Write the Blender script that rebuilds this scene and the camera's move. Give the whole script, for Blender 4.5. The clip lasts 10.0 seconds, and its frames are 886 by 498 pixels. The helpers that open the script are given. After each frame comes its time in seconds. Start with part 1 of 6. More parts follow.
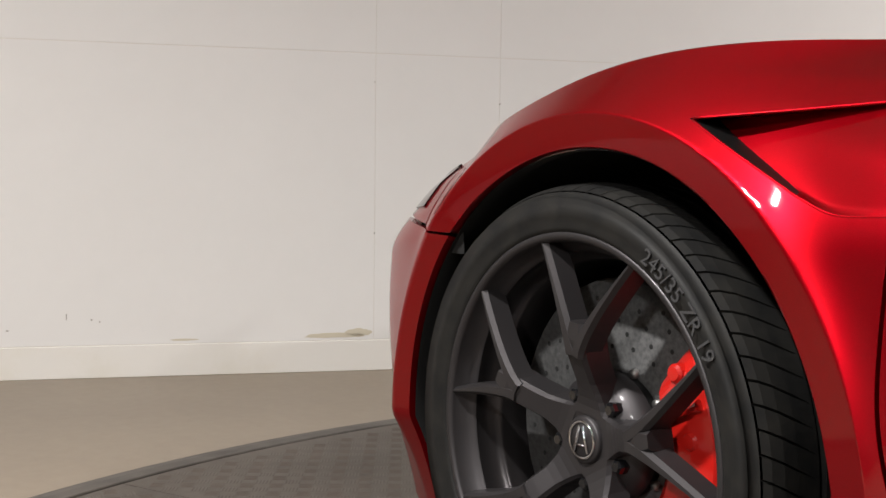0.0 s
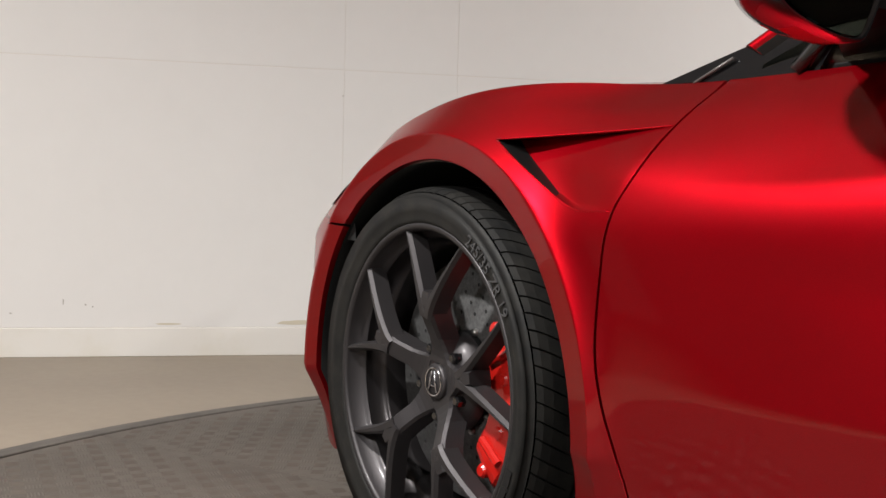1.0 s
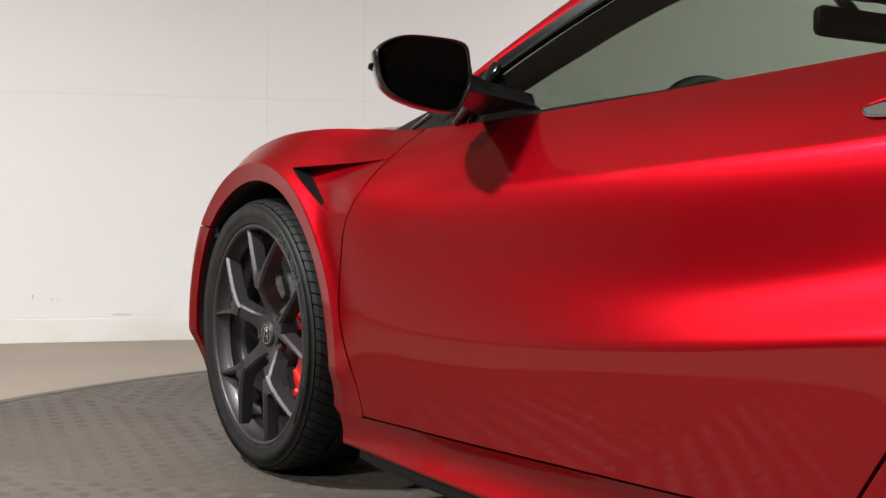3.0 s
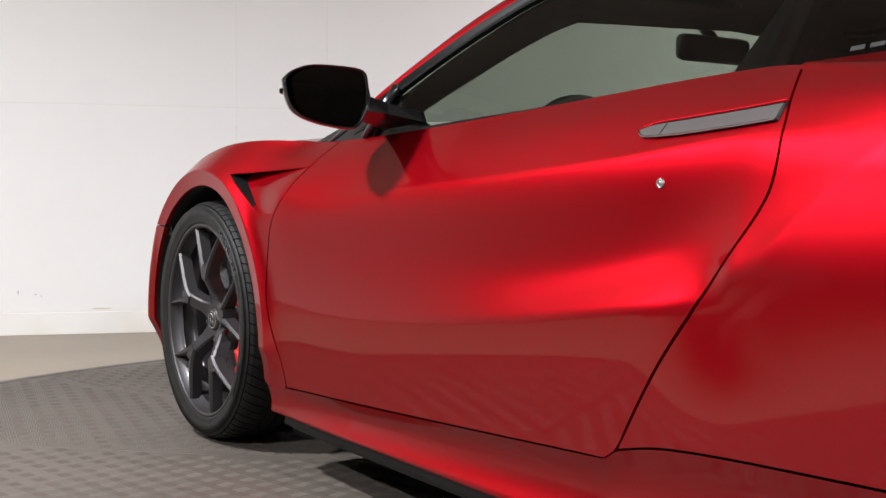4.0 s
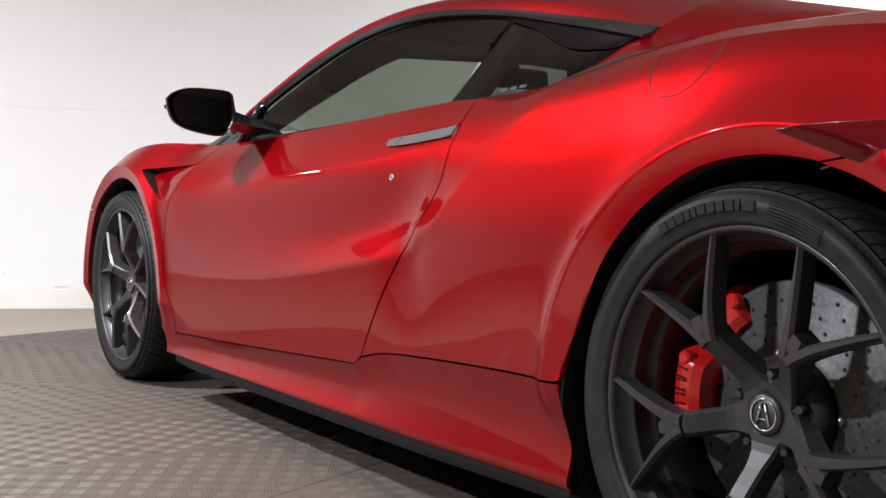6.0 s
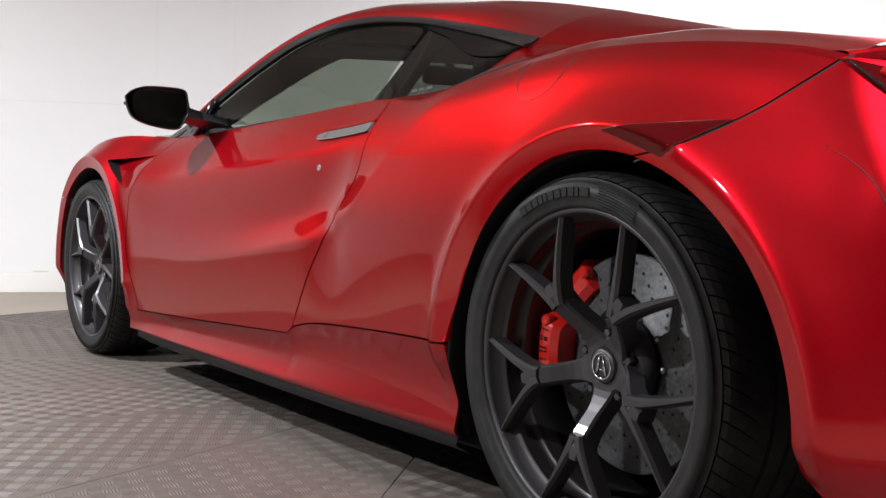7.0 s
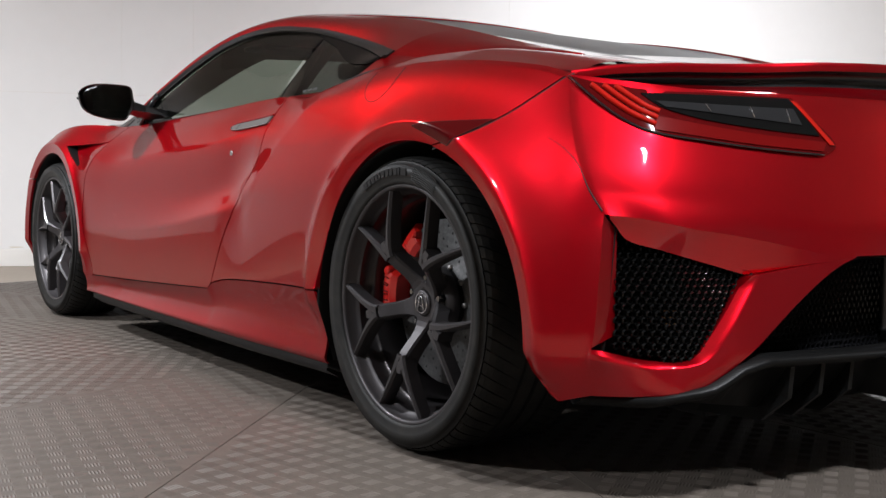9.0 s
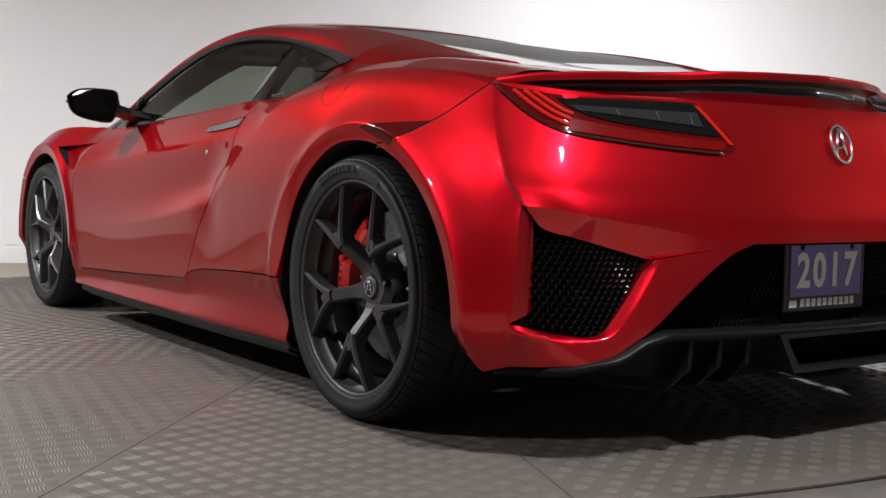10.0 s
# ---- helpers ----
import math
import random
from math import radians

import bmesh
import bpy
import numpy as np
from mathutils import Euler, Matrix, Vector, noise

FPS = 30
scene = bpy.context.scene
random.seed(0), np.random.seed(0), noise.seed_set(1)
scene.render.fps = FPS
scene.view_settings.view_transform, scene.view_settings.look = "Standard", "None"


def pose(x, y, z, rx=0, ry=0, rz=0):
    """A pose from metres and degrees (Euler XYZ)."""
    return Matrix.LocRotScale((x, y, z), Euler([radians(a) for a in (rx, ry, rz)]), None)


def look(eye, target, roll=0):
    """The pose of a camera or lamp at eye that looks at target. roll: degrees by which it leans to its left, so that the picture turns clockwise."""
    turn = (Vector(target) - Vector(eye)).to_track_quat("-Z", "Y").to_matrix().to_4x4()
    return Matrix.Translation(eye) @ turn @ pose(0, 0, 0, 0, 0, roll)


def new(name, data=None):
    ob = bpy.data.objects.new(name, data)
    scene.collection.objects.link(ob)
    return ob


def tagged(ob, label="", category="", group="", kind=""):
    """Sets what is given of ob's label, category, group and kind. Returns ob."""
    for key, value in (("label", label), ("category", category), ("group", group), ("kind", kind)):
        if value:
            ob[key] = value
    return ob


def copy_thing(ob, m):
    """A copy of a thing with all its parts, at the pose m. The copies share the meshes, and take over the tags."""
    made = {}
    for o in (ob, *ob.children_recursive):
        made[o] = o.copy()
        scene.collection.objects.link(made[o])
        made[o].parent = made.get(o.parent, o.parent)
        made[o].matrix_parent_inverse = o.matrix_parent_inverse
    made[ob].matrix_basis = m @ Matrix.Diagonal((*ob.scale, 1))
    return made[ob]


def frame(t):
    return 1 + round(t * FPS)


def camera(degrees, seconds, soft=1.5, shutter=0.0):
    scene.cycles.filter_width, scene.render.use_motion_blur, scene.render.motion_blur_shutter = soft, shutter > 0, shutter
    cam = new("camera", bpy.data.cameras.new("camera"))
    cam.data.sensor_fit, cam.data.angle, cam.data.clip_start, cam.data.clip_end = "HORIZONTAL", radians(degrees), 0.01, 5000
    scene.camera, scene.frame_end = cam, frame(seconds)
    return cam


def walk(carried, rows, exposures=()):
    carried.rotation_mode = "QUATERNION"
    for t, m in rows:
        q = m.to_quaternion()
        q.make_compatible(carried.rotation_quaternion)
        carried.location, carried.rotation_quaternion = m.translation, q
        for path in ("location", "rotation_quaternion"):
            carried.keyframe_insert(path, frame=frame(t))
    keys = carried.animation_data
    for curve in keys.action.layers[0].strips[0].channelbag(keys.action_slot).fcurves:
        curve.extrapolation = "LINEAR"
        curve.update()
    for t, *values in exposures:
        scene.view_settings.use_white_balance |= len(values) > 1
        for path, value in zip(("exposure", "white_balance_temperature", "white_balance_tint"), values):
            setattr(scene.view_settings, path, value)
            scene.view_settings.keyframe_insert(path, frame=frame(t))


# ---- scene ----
cam = camera(42.2, 10.0)
PATH = [
    (0, (-0.289, -1.801, 0.628), (-1.95, -0.694, 0.514), 0.7),
    (0.5, (-0.08, -1.824, 0.628), (-1.749, -0.728, 0.514), 1.2),
    (1, (0.178, -1.874, 0.626), (-1.496, -0.785, 0.522), 1.5),
    (1.5, (0.402, -1.917, 0.619), (-1.268, -0.82, 0.528), 1.1),
    (2, (0.62, -1.921, 0.636), (-1.059, -0.839, 0.535), 0.9),
    (2.5, (0.848, -1.961, 0.643), (-0.826, -0.872, 0.545), 0.7),
    (4, (1.481, -2.035, 0.651), (-0.189, -0.939, 0.556), 0.3),
    (4.5, (1.7, -2.064, 0.656), (0.031, -0.966, 0.558), 0.3),
    (5, (1.906, -2.075, 0.647), (0.236, -0.978, 0.555), 0.7),
    (5.5, (2.133, -2.1, 0.637), (0.465, -1.001, 0.547), 0.8),
    (6, (2.362, -2.127, 0.626), (0.697, -1.023, 0.538), 1.2),
    (7.5, (2.876, -2.184, 0.629), (1.225, -1.062, 0.509), 1.0),
    (8, (3.055, -2.209, 0.631), (1.406, -1.085, 0.501), 0.9),
    (8.5, (3.232, -2.245, 0.632), (1.588, -1.115, 0.497), 0.9),
    (9, (3.39, -2.279, 0.631), (1.749, -1.144, 0.493), 1.0),
    (9.5, (3.543, -2.297, 0.623), (1.9, -1.165, 0.488), 1.1),
    (10, (3.687, -2.321, 0.614), (2.044, -1.188, 0.485), 1.2),
]
EXPOSURES = [(0.0, 0.38, 6500, 10), (2.0, 0.56, 6450, 10), (4.5, 0.88, 6000, 10), (6.0, 1.02, 5950, 10), (8.0, 0.82, 5950, 10), (10.0, 0.62, 6000, 10)]
walk(cam, [(t, look(eye, target, roll)) for t, eye, target, roll in PATH], EXPOSURES)
# ---------------------------------------------------------------- world and light
world = bpy.data.worlds.new("world")
world.use_nodes = True
scene.world = world
bg = world.node_tree.nodes["Background"]
bg.inputs["Color"].default_value = (0.55, 0.56, 0.60, 1)
bg.inputs["Strength"].default_value = 0.02
CEIL = 2.95
# x, y, height, watts: three hang low over the near side, the rest sit close under the ceiling
LAMPS = [(-1.3, -2.5, 2.42, 92.0), (0.55, -4.0, 2.42, 100.0), (3.2, -1.05, 2.42, 78.0),
         (3.8, 5.2, 2.85, 24.0), (2.4, 7.2, 2.85, 10.0), (5.2, 7.0, 2.85, 22.0), (-0.4, 2.8, 2.85, 103.0), (1.0, 5.8, 2.85, 12.0)]
for x, y, z, watts in LAMPS:
    li = bpy.data.lights.new("lamp_light", "AREA")
    li.shape, li.size, li.size_y, li.energy, li.color = "RECTANGLE", 0.22, 0.10, watts, (1.0, 0.975, 0.95)
    li.spread = radians(180)
    new("lamp_light", li).matrix_world = pose(x, y, z)


# ---------------------------------------------------------------- materials
def material(name, color, rough=0.5, metal=0.0, **more):
    m = bpy.data.materials.new(name)
    m.use_nodes = True
    p = m.node_tree.nodes["Principled BSDF"]
    p.inputs["Base Color"].default_value = (*color, 1)
    p.inputs["Roughness"].default_value = rough
    p.inputs["Metallic"].default_value = metal
    for key, value in more.items():
        p.inputs[key.replace("_", " ")].default_value = value
    return m


def node(m, kind, **values):
    n = m.node_tree.nodes.new(kind)
    for key, value in values.items():
        n.inputs[key.replace("_", " ")].default_value = value
    return n


def noise_of(m, scale, detail=4.0, rough=0.6):
    n = node(m, "ShaderNodeTexNoise", Scale=scale, Detail=detail, Roughness=rough)
    c = m.node_tree.nodes.new("ShaderNodeTexCoord")
    m.node_tree.links.new(c.outputs["Object"], n.inputs["Vector"])
    return n.outputs["Fac"]


def ramp(m, fac, stops):
    r = m.node_tree.nodes.new("ShaderNodeValToRGB")
    r.color_ramp.elements[0].position, r.color_ramp.elements[0].color = stops[0][0], (*stops[0][1], 1)
    r.color_ramp.elements[1].position, r.color_ramp.elements[1].color = stops[-1][0], (*stops[-1][1], 1)
    for pos, col in stops[1:-1]:
        r.color_ramp.elements.new(pos).color = (*col, 1)
    m.node_tree.links.new(fac, r.inputs["Fac"])
    return r.outputs["Color"]


def grey(v):
    return (v, v, v)


def mix(m, fac, a, b, mode="MIX"):
    n = m.node_tree.nodes.new("ShaderNodeMix")
    n.data_type, n.blend_type = "RGBA", mode
    for sock, v in ((n.inputs[0], fac), (n.inputs[6], a), (n.inputs[7], b)):
        if hasattr(v, "is_linked"):
            m.node_tree.links.new(v, sock)
        elif isinstance(v, tuple):
            sock.default_value = (*v, 1)
        else:
            sock.default_value = v
    return n.outputs[2]


def feed(m, key, out):
    m.node_tree.links.new(out, m.node_tree.nodes["Principled BSDF"].inputs[key])


def bump(m, height, strength=0.2, distance=0.002):
    b = node(m, "ShaderNodeBump", Strength=strength, Distance=distance)
    m.node_tree.links.new(height, b.inputs["Height"])
    feed(m, "Normal", b.outputs["Normal"])


PAINT = material("metallic_red_paint", (0.38, 0.0026, 0.0075), 0.42, 0.90, Coat_Weight=0.72, Coat_Roughness=0.04, Coat_IOR=1.5)
PAINT.node_tree.nodes["Principled BSDF"].inputs["Specular Tint"].default_value = (0.45, 0.004, 0.010, 1)
flake = noise_of(PAINT, 1400.0, 1.0)
feed(PAINT, "Base Color", ramp(PAINT, flake, [(0.3, (0.35, 0.002, 0.007)), (0.7, (0.43, 0.0032, 0.010))]))
feed(PAINT, "Roughness", ramp(PAINT, noise_of(PAINT, 3.0), [(0.3, grey(0.385)), (0.7, grey(0.405))]))

BLACK_GLOSS = material("gloss_black", (0.008, 0.008, 0.009), 0.12, 0.0, Coat_Weight=0.6, Coat_Roughness=0.03)
BLACK_SATIN = material("satin_black", (0.009, 0.009, 0.009), 0.30, 0.0, Specular_IOR_Level=0.25)
GRILLE = material("grille_black", (0.003, 0.003, 0.003), 0.26, 0.0, Specular_IOR_Level=0.16)
DIFFUSER = material("diffuser_black", (0.005, 0.005, 0.005), 0.38, 0.0, Specular_IOR_Level=0.10)
BLACK_PLASTIC = material("black_plastic", (0.007, 0.007, 0.007), 0.42, Specular_IOR_Level=0.20)
bump(BLACK_PLASTIC, noise_of(BLACK_PLASTIC, 700.0, 2.0), 0.15, 0.0006)
FRIT = material("black_glass_edge", (0.003, 0.003, 0.003), 0.15, 0.0, Specular_IOR_Level=0.05)
TRIM = material("grey_brown_cabin_trim", (0.20, 0.178, 0.158), 0.9)
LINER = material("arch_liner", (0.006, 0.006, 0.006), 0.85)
RUBBER = material("tyre_rubber", (0.010, 0.0095, 0.009), 0.55, Specular_IOR_Level=0.18)
feed(RUBBER, "Base Color", ramp(RUBBER, noise_of(RUBBER, 26.0), [(0.35, grey(0.011)), (0.7, (0.021, 0.020, 0.018))]))
bump(RUBBER, noise_of(RUBBER, 420.0, 3.0), 0.18, 0.0006)
LETTER = material("raised_rubber_lettering", (0.050, 0.050, 0.052), 0.42)
FAINT = material("worn_rubber_lettering", (0.0135, 0.013, 0.013), 0.5, Specular_IOR_Level=0.2)
WHEEL = material("dark_grey_alloy", (0.052, 0.048, 0.050), 0.48, 0.68, Coat_Weight=0.10, Coat_Roughness=0.10)
feed(WHEEL, "Roughness", ramp(WHEEL, noise_of(WHEEL, 8.0), [(0.35, grey(0.46)), (0.7, grey(0.52))]))
CHROME = material("chrome", (0.62, 0.62, 0.64), 0.12, 1.0)
STEEL = material("brake_steel", (0.30, 0.29, 0.28), 0.42, 0.9)
CARBON = material("ceramic_disc", (0.055, 0.053, 0.051), 0.5, 0.35)
feed(CARBON, "Base Color", ramp(CARBON, noise_of(CARBON, 160.0), [(0.35, grey(0.055)), (0.7, grey(0.11))]))
CALIPER = material("red_caliper", (0.52, 0.012, 0.008), 0.3, 0.0, Coat_Weight=0.4, Coat_Roughness=0.08)
HANDLE = material("satin_grey_trim", (0.115, 0.105, 0.10), 0.40, 0.35)
LAMP_RED = material("red_lamp_lens", (0.055, 0.0015, 0.002), 0.12, 0.0, Specular_IOR_Level=0.1, Coat_Weight=0.1, Coat_Roughness=0.02)
LAMP_DARK = material("smoked_lamp_lens", (0.004, 0.004, 0.004), 0.1, 0.0, Specular_IOR_Level=0.1, Coat_Weight=0.05, Coat_Roughness=0.02)
LAMP_TUBE = material("red_light_guide", (0.30, 0.008, 0.004), 0.4, 0.0, Specular_IOR_Level=0.04, Coat_Weight=0.0, Coat_Roughness=0.03)
LAMP_CLEAR = material("lamp_reflector", (0.02, 0.02, 0.021), 0.1, 0.3, Specular_IOR_Level=0.15, Coat_Weight=0.05, Coat_Roughness=0.02)
LAMP_STRIP = material("dim_red_light_guide", (0.095, 0.002, 0.002), 0.4, 0.0, Specular_IOR_Level=0.04, Coat_Weight=0.0, Coat_Roughness=0.02)
AMBER = material("amber_reflector", (0.35, 0.16, 0.05), 0.2)
FABRIC = material("dark_trim_fabric", (0.012, 0.012, 0.012), 0.9)
STITCH = material("grey_trim", (0.05, 0.05, 0.05), 0.6)
PALE_PRINT = material("pale_print", (0.045, 0.045, 0.045), 0.6, Specular_IOR_Level=0.1)
PURPLE = material("purple_plate", (0.17, 0.135, 0.44), 0.4)
WHITE_PRINT = material("white_print", (0.72, 0.72, 0.72), 0.5)
PLATE_BLACK = material("plate_frame_plastic", (0.018, 0.018, 0.018), 0.38)


def glass(name, tint, rough=0.01):
    m = bpy.data.materials.new(name)
    m.use_nodes = True
    t = m.node_tree
    t.nodes.clear()
    out, mixer = t.nodes.new("ShaderNodeOutputMaterial"), t.nodes.new("ShaderNodeMixShader")
    clear, shine = t.nodes.new("ShaderNodeBsdfTransparent"), t.nodes.new("ShaderNodeBsdfGlossy")
    clear.inputs["Color"].default_value = (*tint, 1)
    shine.inputs["Roughness"].default_value = rough
    weight, power, scale = t.nodes.new("ShaderNodeLayerWeight"), t.nodes.new("ShaderNodeMath"), t.nodes.new("ShaderNodeMath")
    weight.inputs["Blend"].default_value = 0.5
    power.operation, power.inputs[1].default_value = "POWER", 5.0
    scale.operation, scale.inputs[1].default_value, scale.inputs[2].default_value = "MULTIPLY_ADD", 0.95, 0.045
    t.links.new(weight.outputs["Facing"], power.inputs[0])
    t.links.new(power.outputs[0], scale.inputs[0])
    t.links.new(scale.outputs[0], mixer.inputs[0])
    t.links.new(clear.outputs[0], mixer.inputs[1])
    t.links.new(shine.outputs[0], mixer.inputs[2])
    t.links.new(mixer.outputs[0], out.inputs[0])
    return m


GLASS = glass("tinted_side_glass", (0.42, 0.46, 0.41))
FAR_GLASS = glass("dusty_side_glass", (0.42, 0.46, 0.41), 0.35)
DARK_GLASS = glass("dark_quarter_glass", (0.16, 0.17, 0.16))
SCREEN = glass("windscreen_glass", (0.50, 0.55, 0.49), 0.25)

WALL = material("white_wall_paint", (0.80, 0.785, 0.77), 0.55)
stain = noise_of(WALL, 0.8, 6.0)
fine = noise_of(WALL, 14.0, 5.0)
feed(WALL, "Base Color", mix(WALL, 0.5, ramp(WALL, stain, [(0.32, (0.755, 0.738, 0.72)), (0.62, (0.815, 0.80, 0.785))]), ramp(WALL, fine, [(0.3, (0.79, 0.775, 0.76)), (0.7, (0.81, 0.795, 0.78))])))
bump(WALL, noise_of(WALL, 90.0), 0.12, 0.001)
SKIRT = material("cream_skirting", (0.80, 0.765, 0.67), 0.5)
feed(SKIRT, "Base Color", ramp(SKIRT, noise_of(SKIRT, 2.6, 6.0), [(0.3, (0.735, 0.70, 0.62)), (0.5, (0.80, 0.775, 0.73)), (0.75, (0.81, 0.79, 0.755))]))
SEAM = material("wall_joint", (0.74, 0.70, 0.65), 0.8)
STAIN = material("yellowed_stain", (0.62, 0.565, 0.45), 0.7)
GRIME = material("wall_scuff", (0.42, 0.39, 0.36), 0.8)
FLOOR = material("sealed_concrete", (0.27, 0.225, 0.165), 0.42)
feed(FLOOR, "Base Color", mix(FLOOR, 0.5, ramp(FLOOR, noise_of(FLOOR, 1.6, 7.0), [(0.3, (0.225, 0.178, 0.128)), (0.7, (0.30, 0.244, 0.180))]), ramp(FLOOR, noise_of(FLOOR, 26.0, 6.0), [(0.3, (0.24, 0.192, 0.142)), (0.7, (0.29, 0.235, 0.175))])))
bump(FLOOR, noise_of(FLOOR, 60.0), 0.08, 0.001)
TREAD = material("worn_grey_tread_plate", (0.24, 0.225, 0.215), 0.5, 0.15)
dirt = noise_of(TREAD, 3.2, 6.0)
feed(TREAD, "Base Color", mix(TREAD, 0.55, ramp(TREAD, dirt, [(0.3, (0.062, 0.050, 0.041)), (0.65, (0.126, 0.106, 0.087))]), ramp(TREAD, noise_of(TREAD, 60.0, 6.0), [(0.3, (0.068, 0.056, 0.046)), (0.7, (0.118, 0.100, 0.083))])))
feed(TREAD, "Roughness", ramp(TREAD, dirt, [(0.3, grey(0.61)), (0.7, grey(0.52))]))
bump(TREAD, noise_of(TREAD, 220.0), 0.12, 0.0008)
RING = material("dark_steel_ring", (0.09, 0.08, 0.07), 0.6, 0.1)
feed(RING, "Base Color", ramp(RING, noise_of(RING, 9.0, 6.0), [(0.3, (0.055, 0.048, 0.042)), (0.7, (0.12, 0.105, 0.09))]))
GAP = material("gap_black", (0.01, 0.01, 0.01), 0.9)
CEILING = material("ceiling_paint", (0.42, 0.41, 0.40), 0.85)
# for the unseen walls; grey set by how dark the car's reflections are
DIM = material("unseen_grey_wall", (0.24, 0.235, 0.23), 0.7)
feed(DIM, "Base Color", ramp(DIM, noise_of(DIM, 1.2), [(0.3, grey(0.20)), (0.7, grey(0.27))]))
LAMP = bpy.data.materials.new("lamp_light")
LAMP.use_nodes = True
LAMP.node_tree.nodes["Principled BSDF"].inputs["Emission Color"].default_value = (1.0, 0.965, 0.91, 1)
LAMP.node_tree.nodes["Principled BSDF"].inputs["Emission Strength"].default_value = 12.0


# ---------------------------------------------------------------- building blocks
def mesh_of(name, verts, faces, smooth=True):
    me = bpy.data.meshes.new(name)
    me.from_pydata([tuple(map(float, v)) for v in verts], [], [tuple(map(int, f)) for f in faces])
    me.polygons.foreach_set("use_smooth", [smooth] * len(me.polygons))
    me.update()
    return me


def part(name, shape, mat, parent=None, label="", smooth=None):
    """Link a bmesh, a mesh, or (verts, faces) as one object under a thing."""
    if isinstance(shape, tuple):
        me = mesh_of(name, *shape, smooth=True if smooth is None else smooth)
    elif isinstance(shape, bmesh.types.BMesh):
        me = bpy.data.meshes.new(name)
        shape.to_mesh(me)
        shape.free()
        me.polygons.foreach_set("use_smooth", [bool(smooth)] * len(me.polygons))
    else:
        me = shape
    if mat and not me.materials:
        me.materials.append(mat)
    ob = new(name, me)
    if parent:
        ob.parent = parent
    if label:
        ob["label"] = label
    return ob


def join(*shapes):
    verts, faces = [], []
    for v, f in shapes:
        faces += [[i + len(verts) for i in face] for face in f]
        verts += list(v)
    return verts, faces


def moved(shape, m):
    return [m @ Vector(v) for v in shape[0]], shape[1]


def box(x0, x1, y0, y1, z0, z1, bevel=0.0):
    bm = bmesh.new()
    bmesh.ops.create_cube(bm, size=1.0)
    for v in bm.verts:
        v.co = ((x0 + x1) / 2 + v.co.x * (x1 - x0), (y0 + y1) / 2 + v.co.y * (y1 - y0), (z0 + z1) / 2 + v.co.z * (z1 - z0))
    if bevel:
        bmesh.ops.bevel(bm, geom=bm.edges[:], offset=bevel, segments=2, affect="EDGES", profile=0.5)
    return bm


def revolve(profile, n=96, axis="y", centre=(0, 0, 0), a0=0.0, a1=360.0):
    """Turn a profile of (radius, offset along the axis) round that axis."""
    closed = abs(a1 - a0) >= 359.9
    count = n if closed else n + 1
    verts, faces = [], []
    k = len(profile)
    for i in range(count):
        a = radians(a0 + (a1 - a0) * i / n)
        for r, o in profile:
            p = (r * math.cos(a), o, r * math.sin(a)) if axis == "y" else (r * math.cos(a), r * math.sin(a), o)
            verts.append((p[0] + centre[0], p[1] + centre[1], p[2] + centre[2]))
    for i in range(n):
        j = (i + 1) % count
        for q in range(k - 1):
            faces.append((i * k + q, j * k + q, j * k + q + 1, i * k + q + 1))
    return verts, faces


def spline(pts, n, close=False):
    """n points evenly spaced along a smooth curve through pts."""
    p = np.array(pts, float)
    if len(p) == 2:
        fine_pts = p[0] + np.linspace(0, 1, 50)[:, None] * (p[1] - p[0])
    else:
        d = np.sqrt(np.linalg.norm(np.diff(p, axis=0), axis=1)) + 1e-9
        t = np.r_[0, np.cumsum(d)]
        q = np.vstack([2 * p[0] - p[1], p, 2 * p[-1] - p[-2]])
        s = np.r_[-d[0], t, t[-1] + d[-1]]
        fine_pts = []
        for i in range(1, len(q) - 2):
            for u in np.linspace(0, 1, 24, endpoint=False):
                x = s[i] + u * (s[i + 1] - s[i])
                lerp = lambda a, b, ta, tb: ((tb - x) * a + (x - ta) * b) / (tb - ta)
                a1 = lerp(q[i - 1], q[i], s[i - 1], s[i])
                a2 = lerp(q[i], q[i + 1], s[i], s[i + 1])
                a3 = lerp(q[i + 1], q[i + 2], s[i + 1], s[i + 2])
                b1 = lerp(a1, a2, s[i - 1], s[i + 1])
                b2 = lerp(a2, a3, s[i], s[i + 2])
                fine_pts.append(lerp(b1, b2, s[i], s[i + 1]))
        fine_pts = np.array(fine_pts + [p[-1]])
    w = np.r_[0, np.cumsum(np.linalg.norm(np.diff(fine_pts, axis=0), axis=1))]
    at = np.linspace(0, w[-1], n)
    return np.stack([np.interp(at, w, fine_pts[:, c]) for c in range(p.shape[1])], 1)


def path(*pieces, n=60):
    """Curves joined end to end, each a list of points, evenly resampled."""
    whole = np.vstack([spline(pc, 60) if len(pc) < 40 else np.array(pc) for pc in pieces])
    keep = np.r_[True, np.linalg.norm(np.diff(whole, axis=0), axis=1) > 1e-6]
    whole = whole[keep]
    w = np.r_[0, np.cumsum(np.linalg.norm(np.diff(whole, axis=0), axis=1))]
    at = np.linspace(0, w[-1], n)
    return np.stack([np.interp(at, w, whole[:, c]) for c in range(whole.shape[1])], 1)


def arc(cx, cz, r, a0, a1, n=60):
    a = np.radians(np.linspace(a0, a1, n))
    return np.stack([cx + r * np.cos(a), cz + r * np.sin(a)], 1)


